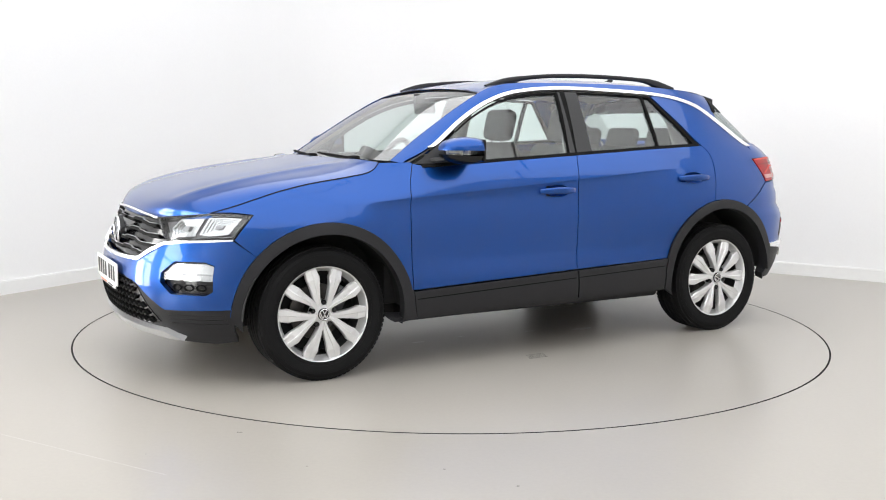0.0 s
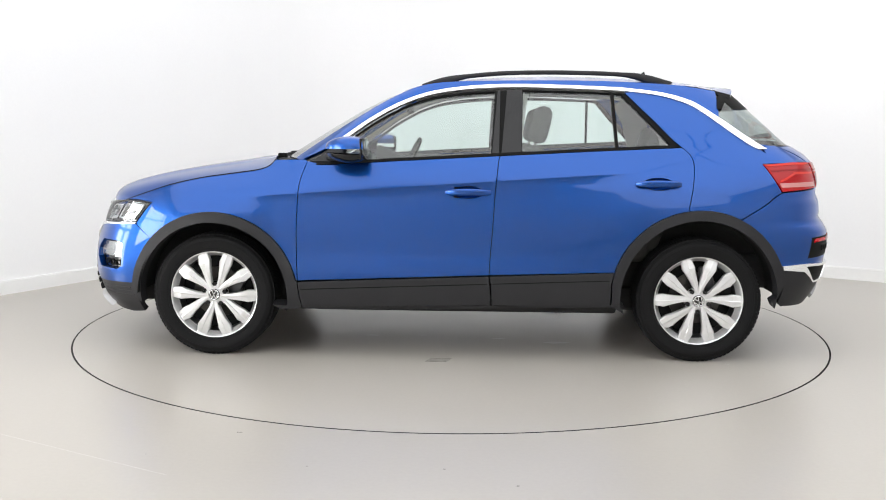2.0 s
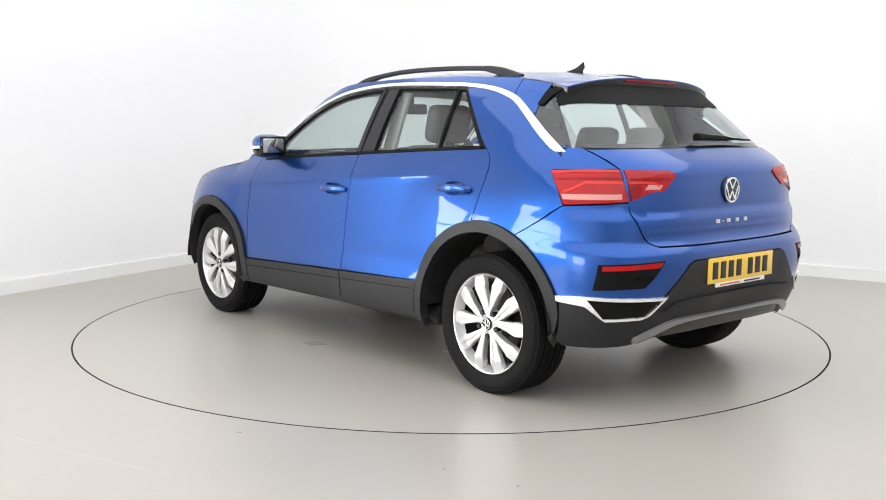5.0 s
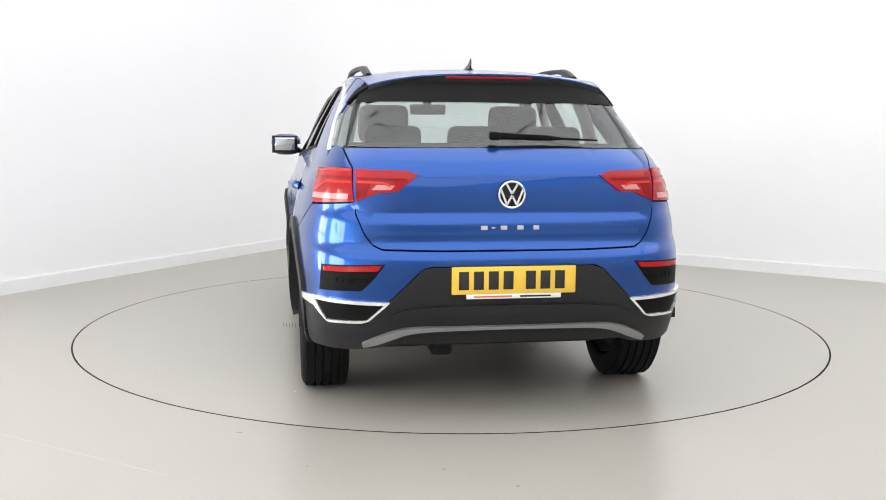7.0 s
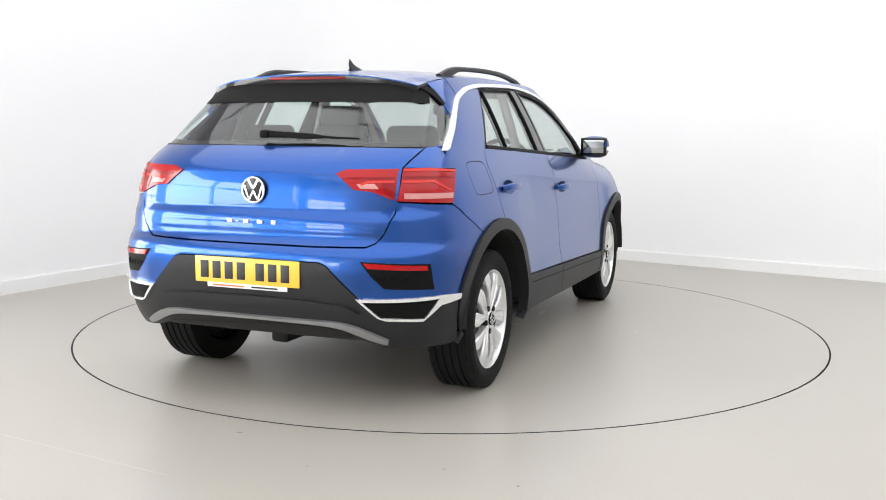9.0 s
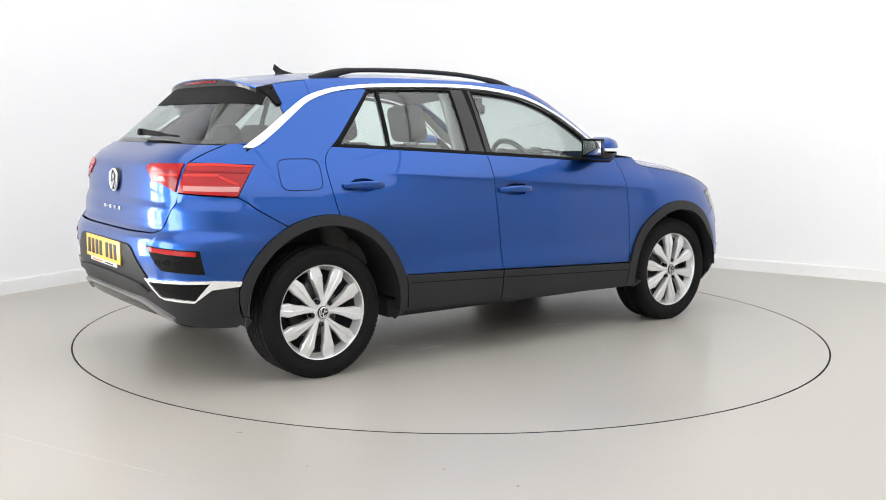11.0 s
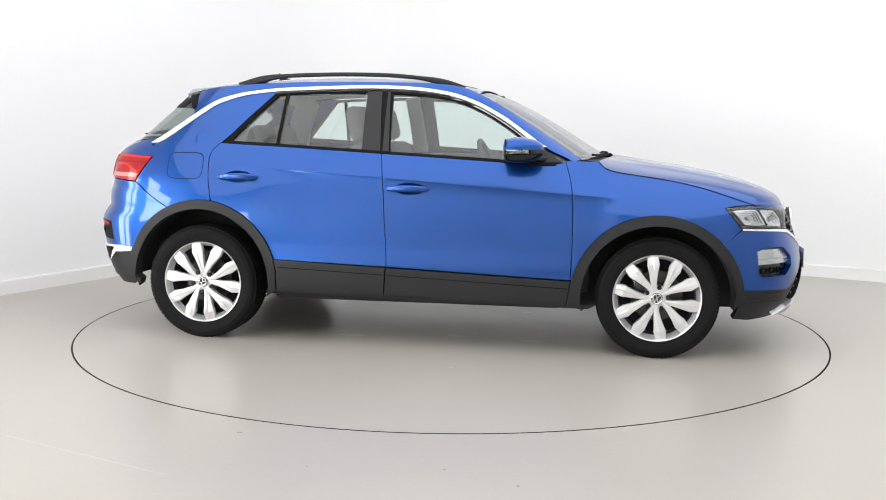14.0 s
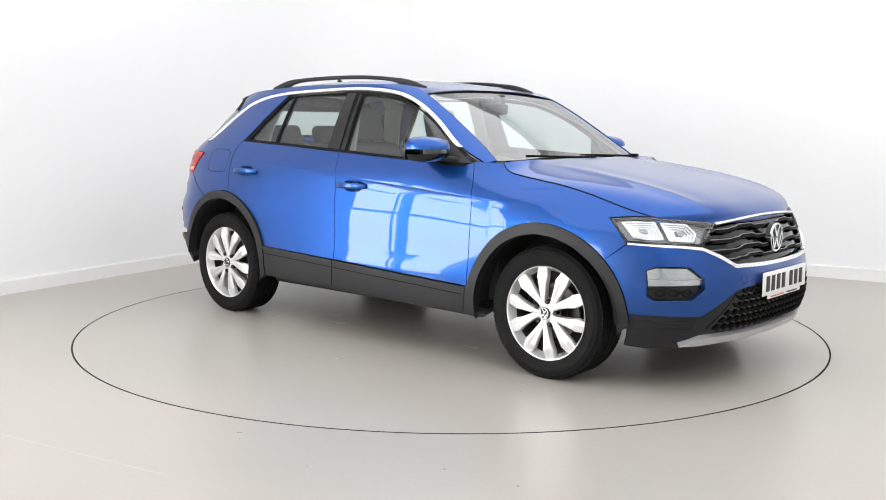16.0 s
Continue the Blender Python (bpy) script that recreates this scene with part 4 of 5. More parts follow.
def wheel(car, x, right, turn):
    y = -1 if right else 1
    w = tagged(new("wheel"), "silver ten-spoke alloy wheel with a black tyre")
    w.parent = car
    w.location = (x, y * HUB_Y, HUB_Z)
    w.rotation_euler = (0, radians(turn), 0)
    bm = bmesh.new()
    R = 0.3315
    prof = [(0.229, -0.014), (0.2335, -0.005), (0.2365, -0.001), (0.238, 0.003), (0.251, 0.006), (0.2525, 0.0045), (0.254, 0.0065), (0.272, 0.011), (0.290, 0.0105), (0.2915, 0.009), (0.293, 0.010), (0.3085, 0.005), (0.310, 0.002), (0.312, 0.003), (0.322, -0.006), (0.3285, -0.018)]
    for c in (-0.048, -0.084, -0.121, -0.158):
        prof += [(R - 0.001 * abs(c + 0.105) / 0.05, c + 0.0055), (R - 0.009, c + 0.004), (R - 0.009, c - 0.004), (R - 0.001, c - 0.0055)]
    prof += [(0.327, -0.186), (0.316, -0.198), (0.28, -0.206), (0.24, -0.204), (0.229, -0.195)]
    lathe(bm, [(r, y * v) for r, v in prof], (0, 0, 0), 96)
    bmesh.ops.recalc_face_normals(bm, faces=bm.faces)
    tyre = part("tyre", bm, RUBBER, w, "black road tyre with grooved tread", angle=24)
    # cross cuts of the shoulder, both sides of the tread
    bm = bmesh.new()
    for k in range(84):
        a = 2 * math.pi * k / 84
        turn_ = Matrix.Rotation(-a, 3, "Y")
        box(bm, (0.3222 * math.cos(a), y * -0.0215, 0.3222 * math.sin(a)), (0.013, 0.028, 0.0180), turn_)
        box(bm, (0.3232 * math.cos(a), y * -0.183, 0.3232 * math.sin(a)), (0.013, 0.022, 0.0180), turn_)
    tagged(part("shoulder_tread", bm, RUBBER, tyre, smooth=False), kind="stuff")
    bm = bmesh.new()
    prof = [(0.2345, -0.014), (0.2365, -0.004), (0.2345, 0.0), (0.2300, -0.002), (0.2265, -0.010), (0.2200, -0.030), (0.208, -0.048)]
    lathe(bm, [(r, y * v) for r, v in prof], (0, 0, 0), 96)
    bmesh.ops.recalc_face_normals(bm, faces=bm.faces)
    rim = part("rim", bm, ALLOY, w, "silver alloy rim", angle=40)
    bm = bmesh.new()
    lathe(bm, [(0.208, y * -0.0485), (0.203, y * -0.12), (0.216, y * -0.19)], (0, 0, 0), 48)
    part("rim_barrel", bm, ALLOY_SHADED, rim)
    bm = bmesh.new()
    lathe(bm, [(0.001, y * -0.092), (0.075, y * -0.092), (0.078, y * -0.100), (0.138, y * -0.100), (0.140, y * -0.112), (0.001, y * -0.112)], (0, 0, 0), 40)
    part("brake_disc", bm, STEEL, w, "dull grey brake disc")
    bm = bmesh.new()
    lathe(bm, [(0.001, y * -0.135), (0.212, y * -0.135)], (0, 0, 0), 40)
    part("hub_backing", bm, DARK, w)
    bm = bmesh.new()
    box(bm, (-0.11, y * -0.085, 0.06), (0.07, 0.05, 0.13), Matrix.Rotation(radians(-25), 3, "Y"), 0.015)
    part("brake_caliper", bm, ALLOY_SHADED, w, "dark grey brake caliper")
    # ten spokes, two beside each bolt: a raised inner flank, a crease, a dished outer flank, a pointed shoulder
    for k in range(10):
        pair, half = divmod(k, 2)
        sgn = 1 if half else -1
        bm = bmesh.new()
        rows = []
        for r, wd, lift, off in ((0.030, 0.0095, -0.006, 32), (0.050, 0.0125, -0.004, 28.5), (0.075, 0.0155, -0.002, 25.0), (0.105, 0.0195, 0.001, 22.0), (0.140, 0.0245, 0.003, 19.8), (0.166, 0.0300, 0.003, 18.6), (0.180, 0.0340, 0.001, 18.2), (0.202, 0.0310, -0.004, 18.0), (0.2275, 0.0285, -0.009, 18.0)):
            aa = radians(90 + 72 * pair + sgn * off)
            d = Vector((math.cos(aa), 0, math.sin(aa)))
            q = Vector((-math.sin(aa), 0, math.cos(aa))) * sgn
            c = d * r + Vector((0, y * lift, 0))
            o = Vector((0, y, 0))
            dish = 0.0055 * min(1, r / 0.1) * (1 if r < 0.17 else 0.45)
            rows.append([c - q * wd - o * 0.034, c - q * wd - o * 0.007, c - q * wd * 0.86 - o * 0.001, c - q * wd * 0.10 - o * 0.0, c + q * wd * 0.06 - o * dish, c + q * wd * 0.84 - o * (dish + 0.002), c + q * wd - o * (dish + 0.008), c + q * wd - o * 0.034])
        vs = grid_faces(bm, rows, close_v=True)
        bm.faces.new(vs[0])
        bm.faces.new(vs[-1][::-1])
        bmesh.ops.recalc_face_normals(bm, faces=bm.faces)
        part("spoke", bm, ALLOY, rim, angle=12)
    bm = bmesh.new()
    lathe(bm, [(0.001, y * -0.004), (0.035, y * -0.004), (0.038, y * -0.008), (0.066, y * -0.016), (0.070, y * -0.040)], (0, 0, 0), 40)
    bmesh.ops.recalc_face_normals(bm, faces=bm.faces)
    part("hub", bm, ALLOY, rim)
    for k in range(5):
        a = radians(90 + 72 * k)
        bm = bmesh.new()
        lathe(bm, [(0.0005, y * 0.001), (0.0110, y * 0.001), (0.0130, y * -0.002), (0.0135, y * -0.03)], (0.0585 * math.cos(a), y * 0.0, 0.0585 * math.sin(a)), 6)
        bmesh.ops.recalc_face_normals(bm, faces=bm.faces)
        part("wheel_bolt", bm, GLOSS_BLACK, rim, "black wheel bolt cap")
    bm = bmesh.new()
    lathe(bm, [(0.0005, y * 0.004), (0.029, y * 0.004), (0.031, y * 0.002), (0.031, y * -0.006)], (0, 0, 0), 32)
    bmesh.ops.recalc_face_normals(bm, faces=bm.faces)
    cap = part("centre_cap", bm, GLOSS_BLACK, w, "black centre cap with a silver emblem")
    emblem(cap, (0, y * 0.0045, 0), 0.028, None, y)


def emblem(parent, c, r, turn, y=1, axis="y"):
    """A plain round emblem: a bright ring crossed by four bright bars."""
    def put(u, v, d):
        if axis == "y":
            return (c[0] + u, c[1] + y * d, c[2] + v)
        return (c[0] + y * d, c[1] + u, c[2] + v)
    bm = bmesh.new()
    rows = []
    for k in range(36):
        a = 2 * math.pi * k / 36
        rows.append([put(q * r * math.cos(a), q * r * math.sin(a), d * r) for q, d in ((1.0, 0), (1.0, 0.10), (0.94, 0.13), (0.86, 0.10), (0.86, 0))])
    grid_faces(bm, rows, close_u=True)
    bmesh.ops.recalc_face_normals(bm, faces=bm.faces)
    part("emblem_ring", bm, CHROME, parent, "bright emblem ring")
    for u0, v0, u1, v1 in ((-0.42, 0.78, 0.0, 0.08), (0.42, 0.78, 0.0, 0.08), (-0.80, 0.35, -0.36, -0.72), (0.80, 0.35, 0.36, -0.72), (-0.36, -0.72, 0.0, -0.06), (0.36, -0.72, 0.0, -0.06)):
        bm = bmesh.new()
        d = Vector((u1 - u0, v1 - v0)).normalized()
        n = Vector((-d.y, d.x)) * 0.075
        q = [(u0 + n.x, v0 + n.y), (u1 + n.x, v1 + n.y), (u1 - n.x, v1 - n.y), (u0 - n.x, v0 - n.y)]
        lo = [bm.verts.new(put(a * r, b * r, 0)) for a, b in q]
        hi = [bm.verts.new(put(a * r, b * r, 0.10 * r)) for a, b in q]
        bm.faces.new(hi)
        for i in range(4):
            bm.faces.new((lo[i], lo[(i + 1) % 4], hi[(i + 1) % 4], hi[i]))
        bmesh.ops.recalc_face_normals(bm, faces=bm.faces)
        part("emblem_bar", bm, CHROME, parent)


def plate(car, x, z, way, mat, lean):
    """A number plate with plain bars for its characters and the dealer's line."""
    p = tagged(new("number_plate"), "%s number plate in a frame" % ("yellow" if mat == PLATE_YELLOW else "white"))
    p.parent = car
    p.location = (x, 0, z)
    p.rotation_euler = (0, radians(lean), 0)
    bm = bmesh.new()
    box(bm, (0, 0, 0), (0.008, 0.522, 0.114), None, 0.003)
    part("plate_face", bm, mat, p)
    bm = bmesh.new()
    box(bm, (-way * 0.001, 0, -0.066), (0.007, 0.40, 0.022), None, 0.003)
    part("dealer_strip", bm, PLATE_WHITE, p, "white dealer strip below the plate")
    for k in range(7):
        u = way * (-0.211 + 0.062 * k + (0.032 if k > 3 else 0))
        bm = bmesh.new()
        box(bm, (way * 0.0045, u, 0), (0.002, 0.042, 0.076), None, 0.0008)
        part("plate_bar", bm, INK, p)
    for k, (u, wd, m) in enumerate(((way * -0.09, 0.16, INK_RED), (way * 0.09, 0.13, INK))):
        bm = bmesh.new()
        box(bm, (way * 0.003, u, -0.067), (0.002, wd, 0.007))
        part("print_bar", bm, m, p)


def front_end(car):
    bumper = side(*arc(*FA, 3, 42.5), (1.722, 0.703)) + [N(0.66, 0.696), N(0.58, 0.680), N(0.50, 0.642), N(0.42, 0.594), N(0.2, 0.588), N(0.0, 0.586)]
    low = [N(0.0, 0.50), N(0.27, 0.502), N(0.43, 0.480), N(0.61, 0.372)] + side((1.725, 0.382))
    half = low + bumper
    fog = [N(0.78, 0.588), N(0.755, 0.604), N(0.655, 0.604), N(0.600, 0.548), N(0.602, 0.503), N(0.655, 0.454), N(0.77, 0.452), N(0.785, 0.47)]
    whole = half + flip(half)[::-1][1:-1]
    b = panel("front_bumper", [whole, fog, flip(fog)], body, PAINT, car, gap=0.002, deep=0.03, label="blue front bumper")
    for f in (fog, flip(fog)):
        panel("fog_recess", [f], body, GLOSS_BLACK, b, off=-0.035, gap=-0.002, deep=0)
        cx = np.mean([q[0] for q in f])
        lens = [(cx + (a - cx) * 0.985, b) for a, b in ((f[0][0], 0.586), (f[1][0], 0.600), (f[2][0], 0.600), (f[3][0], 0.548), (f[3][0], 0.520), (f[0][0], 0.514))]
        lamp = panel("day_lamp", [lens], body, REFLECTOR, b, off=-0.022, gap=0.002, deep=0.01, label="bright daytime running lamp")
        panel("lamp_line", [ribbon([(lens[0][0], 0.547), (lens[3][0], 0.547)], 0.005)], body, LAMP_BODY, lamp, off=-0.019, gap=0, deep=0.004)
        panel("lens", [lens], body, LENS, lamp, off=-0.012, gap=0.0, deep=0.01).visible_shadow = False
        for k in range(3):
            s0 = cx + (k - 1) * 0.065
            hexa = [(s0 + 0.028 * math.cos(a), 0.482 + 0.018 * math.sin(a)) for a in np.linspace(0, 2 * math.pi, 6, endpoint=False)]
            panel("fog_mesh", [hexa, shrink(hexa, 0.005)], body, SEAL, b, off=-0.028, gap=0, deep=0.006, step=0.02)
    # lower black part, grille mesh and silver lip
    lower = [N(0.0, 0.502), N(0.27, 0.504), N(0.43, 0.482), N(0.61, 0.374)] + side((1.725, 0.384), (1.735, 0.35), (1.72, 0.26), (1.70, 0.215)) + [N(0.72, 0.20), N(0.6, 0.205), N(0.0, 0.215)]
    panel("lower_bumper", [lower + flip(lower)[::-1][1:-1]], body, PLASTIC, car, off=-0.010, gap=0.001, deep=0.03, label="black lower front bumper")
    mesh = [N(0.0, 0.490), N(0.27, 0.492), N(0.42, 0.468), N(0.56, 0.305), N(0.46, 0.288), N(0, 0.290)]
    gr = panel("lower_grille", [mesh + flip(mesh)[::-1][1:-1]], body, GLOSS_BLACK, car, off=-0.006, gap=0, deep=0.01, label="black honeycomb lower grille")
    for row in range(6):
        z0 = 0.302 + 0.034 * row
        reach = 0.545 - (z0 - 0.29) * 0.80
        n = int(reach / 0.024)
        zig = [(0.024 * k, z0 + (0.017 if (k + row) % 2 else -0.001)) for k in range(-n, n + 1)]
        panel("grille_web", [ribbon(zig, 0.007)], body, SEAL, gr, off=0.008, gap=0, deep=0.016, step=0.03)
    for s in (1, -1):
        for k in range(3):
            y0, y1 = s * 0.62, s * 0.80
            z = 0.305 + 0.020 * k
            panel("corner_fin", [ribbon([N(y0, z), N(s * 0.70, z + 0.002), N(y1, z + 0.004)], 0.006)], body, PLASTIC, car, off=-0.006, gap=0, deep=0.008, label="black fin in the bumper corner")
    lip = [N(0.0, 0.279), N(0.40, 0.278), N(0.575, 0.274), N(0.645, 0.236), N(0.58, 0.236), N(0.46, 0.244), N(0, 0.246)]
    panel("front_lip", [lip + flip(lip)[::-1][1:-1]], body, SILVER, car, off=0.018, gap=0, deep=0.04, step=0.025, label="silver skid strip under the nose")
    # upper grille
    g = [N(0.0, 0.812), N(0.25, 0.806), N(0.455, 0.793), N(0.575, 0.692), N(0.50, 0.648), N(0.42, 0.606), N(0.2, 0.600), N(0.0, 0.598)]
    full = g + flip(g)[::-1][1:-1]
    grille = panel("upper_grille", [full], body, GLOSS_BLACK, car, off=-0.035, gap=0, deep=0.03, label="black radiator grille with stepped slats")
    for z, e in ((0.768, 0.46), (0.722, 0.51), (0.675, 0.53), (0.632, 0.44)):
        for s in (1, -1):
            y = np.linspace(0.03, e, 16)
            step_ = [0.010 * (1 if 0.16 < q < 0.30 else (-0.006 / 0.010 if q > 0.36 else 0)) for q in y]
            path = [N(s * q, z + d) for q, d in zip(y, step_)]
            panel("grille_slat", [ribbon(path, 0.013)], body, SEAL, grille, off=-0.010, gap=0, deep=0.018, step=0.03)
            panel("slat_edge", [ribbon([(a, b + 0.009) for a, b in path], 0.0024)], body, LAMP_BODY, grille, off=-0.009, gap=0, deep=0.01, step=0.03)
    top = [N(y, 0.814 - 0.1 * y * y) for y in np.linspace(-0.46, 0.46, 25)]
    panel("grille_trim", [ribbon(top, 0.009)], body, TRIM, grille, off=0.004, gap=0, deep=0.02, step=0.03, label="bright strip along the top of the grille")
    strip = side((1.725, 0.706)) + [N(0.66, 0.694), N(0.58, 0.683), N(0.50, 0.644), N(0.42, 0.598), N(0.2, 0.591), N(0.0, 0.589)]
    band = ribbon(strip, [0.008, 0.012, 0.015, 0.018, 0.018, 0.018, 0.018])
    k = len(strip)
    outer, inner = band[:k], band[k:][::-1]
    full = outer + flip(outer)[::-1][1:] + flip(inner)[1:] + inner[::-1][1:]
    panel("grille_trim", [outer + flip(outer)[::-1][1:] + flip(inner) + inner[::-1][1:]], body, TRIM, grille, off=0.006, gap=0, deep=0.02, step=0.03, label="bright trim under the lamps and grille")
    bm = bmesh.new()
    rows = [[(2.086 + d, r * math.cos(a), 0.702 + r * math.sin(a)) for r, d in ((0.001, 0.004), (0.070, 0.002), (0.074, -0.02))] for a in np.linspace(0, 2 * math.pi, 36, endpoint=False)]
    grid_faces(bm, rows, close_u=True)
    bd = part("badge", bm, GLOSS_BLACK, grille, "round black and silver emblem")
    emblem(bd, (2.089, 0, 0.702), 0.072, None, 1, "x")
    # headlamps
    for s in (1, -1):
        M = lambda q: [(s * a, b) for a, b in q]
        out = [S(1.632, 0.820), S(1.72, 0.829), N(0.71, 0.829), N(0.60, 0.815), N(0.458, 0.798), N(0.575, 0.696), N(0.66, 0.702), S(1.722, 0.712)]
        hl = panel("headlamp", [M(out)], body, LAMP_BODY, car, off=-0.045, gap=-0.003, deep=0.0, label="clear headlamp with two bright reflectors")
        wall = shrink(dense(out, 0.03), 0.010)
        panel("lamp_rim", [M(shrink(dense(out, 0.03), 0.001)), M(wall)], body, GLOSS_BLACK, hl, off=-0.002, gap=0, deep=0.045, step=0.03)
        c_out = [S(1.68, 0.808), S(1.74, 0.812), N(0.712, 0.811), N(0.708, 0.732), N(0.74, 0.726), S(1.745, 0.733)]
        c_in = [N(0.698, 0.808), N(0.60, 0.800), N(0.575, 0.755), N(0.60, 0.716), N(0.695, 0.724)]
        for q in (c_out, c_in):
            c = np.mean(np.array(q), 0)
            scaled = lambda f: [(c[0] + (a - c[0]) * f, c[1] + (b - c[1]) * f) for a, b in q]
            cup = panel("reflector", [M(scaled(1.0)), M(scaled(0.84))], body, REFLECTOR, hl, off=-0.012, gap=0, deep=0.012, step=0.02)
            for f0, f1, d in ((0.86, 0.66, -0.019), (0.68, 0.48, -0.026), (0.50, 0.0, -0.033)):
                panel("reflector_step", [M(scaled(f0))] + ([M(scaled(f1))] if f1 else []), body, REFLECTOR, cup, off=d, gap=0, deep=0.010, step=0.02)
            panel("bulb_shield", [M(scaled(0.24))], body, LAMP_BODY, cup, off=-0.020, gap=0, deep=0.012, step=0.02)
        panel("lamp_fin", [M([N(0.545, 0.735), N(0.565, 0.742), N(0.592, 0.709), N(0.572, 0.706)])], body, SILVER, hl, off=-0.028, gap=0, deep=0.006)
        panel("indicator_strip", [M(ribbon([S(1.735, 0.722), N(0.70, 0.714), N(0.61, 0.706)], 0.007))], body, REFLECTOR, hl, off=-0.022, gap=0, deep=0.006)
        panel("upper_strip", [M(ribbon([S(1.655, 0.816), S(1.72, 0.821), N(0.71, 0.821), N(0.60, 0.808), N(0.48, 0.796)], 0.006))], body, REFLECTOR, hl, off=-0.012, gap=0, deep=0.01)
        panel("lens", [M(out)], body, LENS, hl, off=0.001, gap=0.002, deep=0.004).visible_shadow = False
    plate(car, 2.146, 0.497, 1, PLATE_WHITE, 0)
    for s in (1, -1):
        ring = [(float(nose_s(0.37 * s, 0.53)) + 0.024 * math.cos(a), 0.535 + 0.024 * math.sin(a)) for a in np.linspace(0, 2 * math.pi, 24, endpoint=False)]
        if s < 0:
            panel("tow_cover", [ring, shrink(ring, 0.002)], body, SEAL, b, off=0.0008, gap=0, deep=0, step=0.01, label="round shut line of the towing eye cover")


def rear_end(car):
    MR_ = lambda q: [(2 * LOOP - s, z) for s, z in q]
    tg = [T(0.0, 1.148), T(0.4, 1.147), T(0.668, 1.143), T(0.645, 1.062), T(0.638, 0.873), T(0.605, 0.79), T(0.575, 0.752), T(0.54, 0.736), T(0.3, 0.731), T(0.0, 0.730)]
    gate = panel("tailgate", [tg + MR_(tg)[::-1][1:-1]], body, PAINT, car, gap=0.0025, deep=0.03, label="blue tailgate", lines=[[T(y, z) for y in np.linspace(0.56, -0.56, 33)] for z in (0.752, 0.80, 0.858, 0.872)])
    bump = [T(0.0, 0.728), T(0.3, 0.729), T(0.54, 0.734), T(0.575, 0.750), T(0.605, 0.788), T(0.640, 0.873), T(0.640, 0.922)] + side((-1.715, 0.903), (-1.492, 0.762), *arc(*RA, 116, 160), (-1.735, 0.50)) + [T(0.78, 0.528), T(0.52, 0.522), T(0.44, 0.60), T(0.385, 0.655), T(0.35, 0.668), T(0.0, 0.670)]
    rb = panel("rear_bumper", [bump + MR_(bump)[::-1][1:-1]], body, PAINT, car, gap=0.002, deep=0.03, label="blue rear bumper")
    low = [T(0.0, 0.668), T(0.35, 0.666), T(0.385, 0.653), T(0.44, 0.598), T(0.52, 0.521), T(0.78, 0.526)] + side((-1.735, 0.498), (-1.735, 0.44), (-1.71, 0.325)) + [T(0.80, 0.302), T(0.72, 0.300), T(0.64, 0.304), T(0.56, 0.315), T(0.50, 0.335), T(0.0, 0.335)]
    panel("lower_rear_bumper", [low + MR_(low)[::-1][1:-1]], body, PLASTIC, car, off=0.006, gap=0.001, deep=0.06, label="black lower rear bumper")
    dif = [T(0.0, 0.400), T(0.40, 0.395), T(0.45, 0.375), T(0.47, 0.350), T(0.46, 0.342), T(0.0, 0.338)]
    panel("diffuser", [dif + MR_(dif)[::-1][1:-1]], body, GLOSS_BLACK, car, off=0.008, gap=0, deep=0.05, label="gloss black underside of the rear bumper")
    path = bend(T(0.0, 0.412), T(0.3, 0.411), T(0.42, 0.405), T(0.49, 0.387), T(0.55, 0.362), T(0.61, 0.336), n=5)
    wd = [0.012 + 0.020 * math.sin(min(1.0, (k / (len(path) - 1)) ** 1.6) * 2.75) for k in range(len(path))]
    band = ribbon(path, wd)
    k = len(path)
    o, i = band[:k], band[k:][::-1]
    panel("rear_skid_strip", [MR_(o)[::-1] + o[1:] + i[::-1] + MR_(i)[1:]], body, GREY_STRIP, car, off=0.021, gap=0, deep=0.03, step=0.025, label="silver strip arched under the rear bumper")
    panel("bumper_ledge", [[T(0.52, 0.462), T(0.46, 0.492), T(0.30, 0.506), T(0.0, 0.510), T(-0.30, 0.506), T(-0.46, 0.492), T(-0.52, 0.462), T(-0.40, 0.462), T(0.0, 0.470), T(0.40, 0.462)]], body, PLASTIC, car, off=0.020, gap=0, deep=0.02, step=0.03, label="black step across the rear bumper")
    for s in (1, -1):
        M = (lambda q: q) if s > 0 else MR_
        ring = [S(-1.722, 0.522), T(0.80, 0.530), T(0.51, 0.524), T(0.590, 0.446), T(0.62, 0.434), T(0.745, 0.427), T(0.795, 0.488), S(-1.728, 0.500)]
        hole = [T(0.792, 0.516), T(0.536, 0.512), T(0.602, 0.446), T(0.750, 0.437)]
        tr = panel("tailpipe_trim", [M(ring), M(hole)], body, TRIM, car, off=0.016, gap=0, deep=0.04, step=0.025, label="bright trim round the false tailpipe")
        panel("tailpipe_recess", [M(hole)], body, SEAL, tr, off=0.0075, gap=-0.004, deep=0)
        rec = [T(0.775, 0.666), T(0.53, 0.680), T(0.575, 0.62), T(0.625, 0.567), T(0.785, 0.556)]
        rf = panel("reflector_housing", [M(rec)], body, SEAL, car, off=0.001, gap=0.0, deep=0.02, step=0.03, label="black housing with a red reflector")
        panel("red_reflector", [M([T(0.765, 0.660), T(0.545, 0.674), T(0.562, 0.652), T(0.768, 0.640)])], body, RED, rf, off=0.005, gap=0, deep=0.01)
        for kx in (0.61, 0.66, 0.71):
            hexa = [(T(kx, 0.6)[0] + 0.020 * math.cos(a), 0.608 + 0.016 * math.sin(a)) for a in np.linspace(0, 2 * math.pi, 6, endpoint=False)]
            panel("housing_mesh", [M(hexa), M(shrink(hexa, 0.004))], body, SEAL, rf, off=0.004, gap=0, deep=0.004, step=0.02)
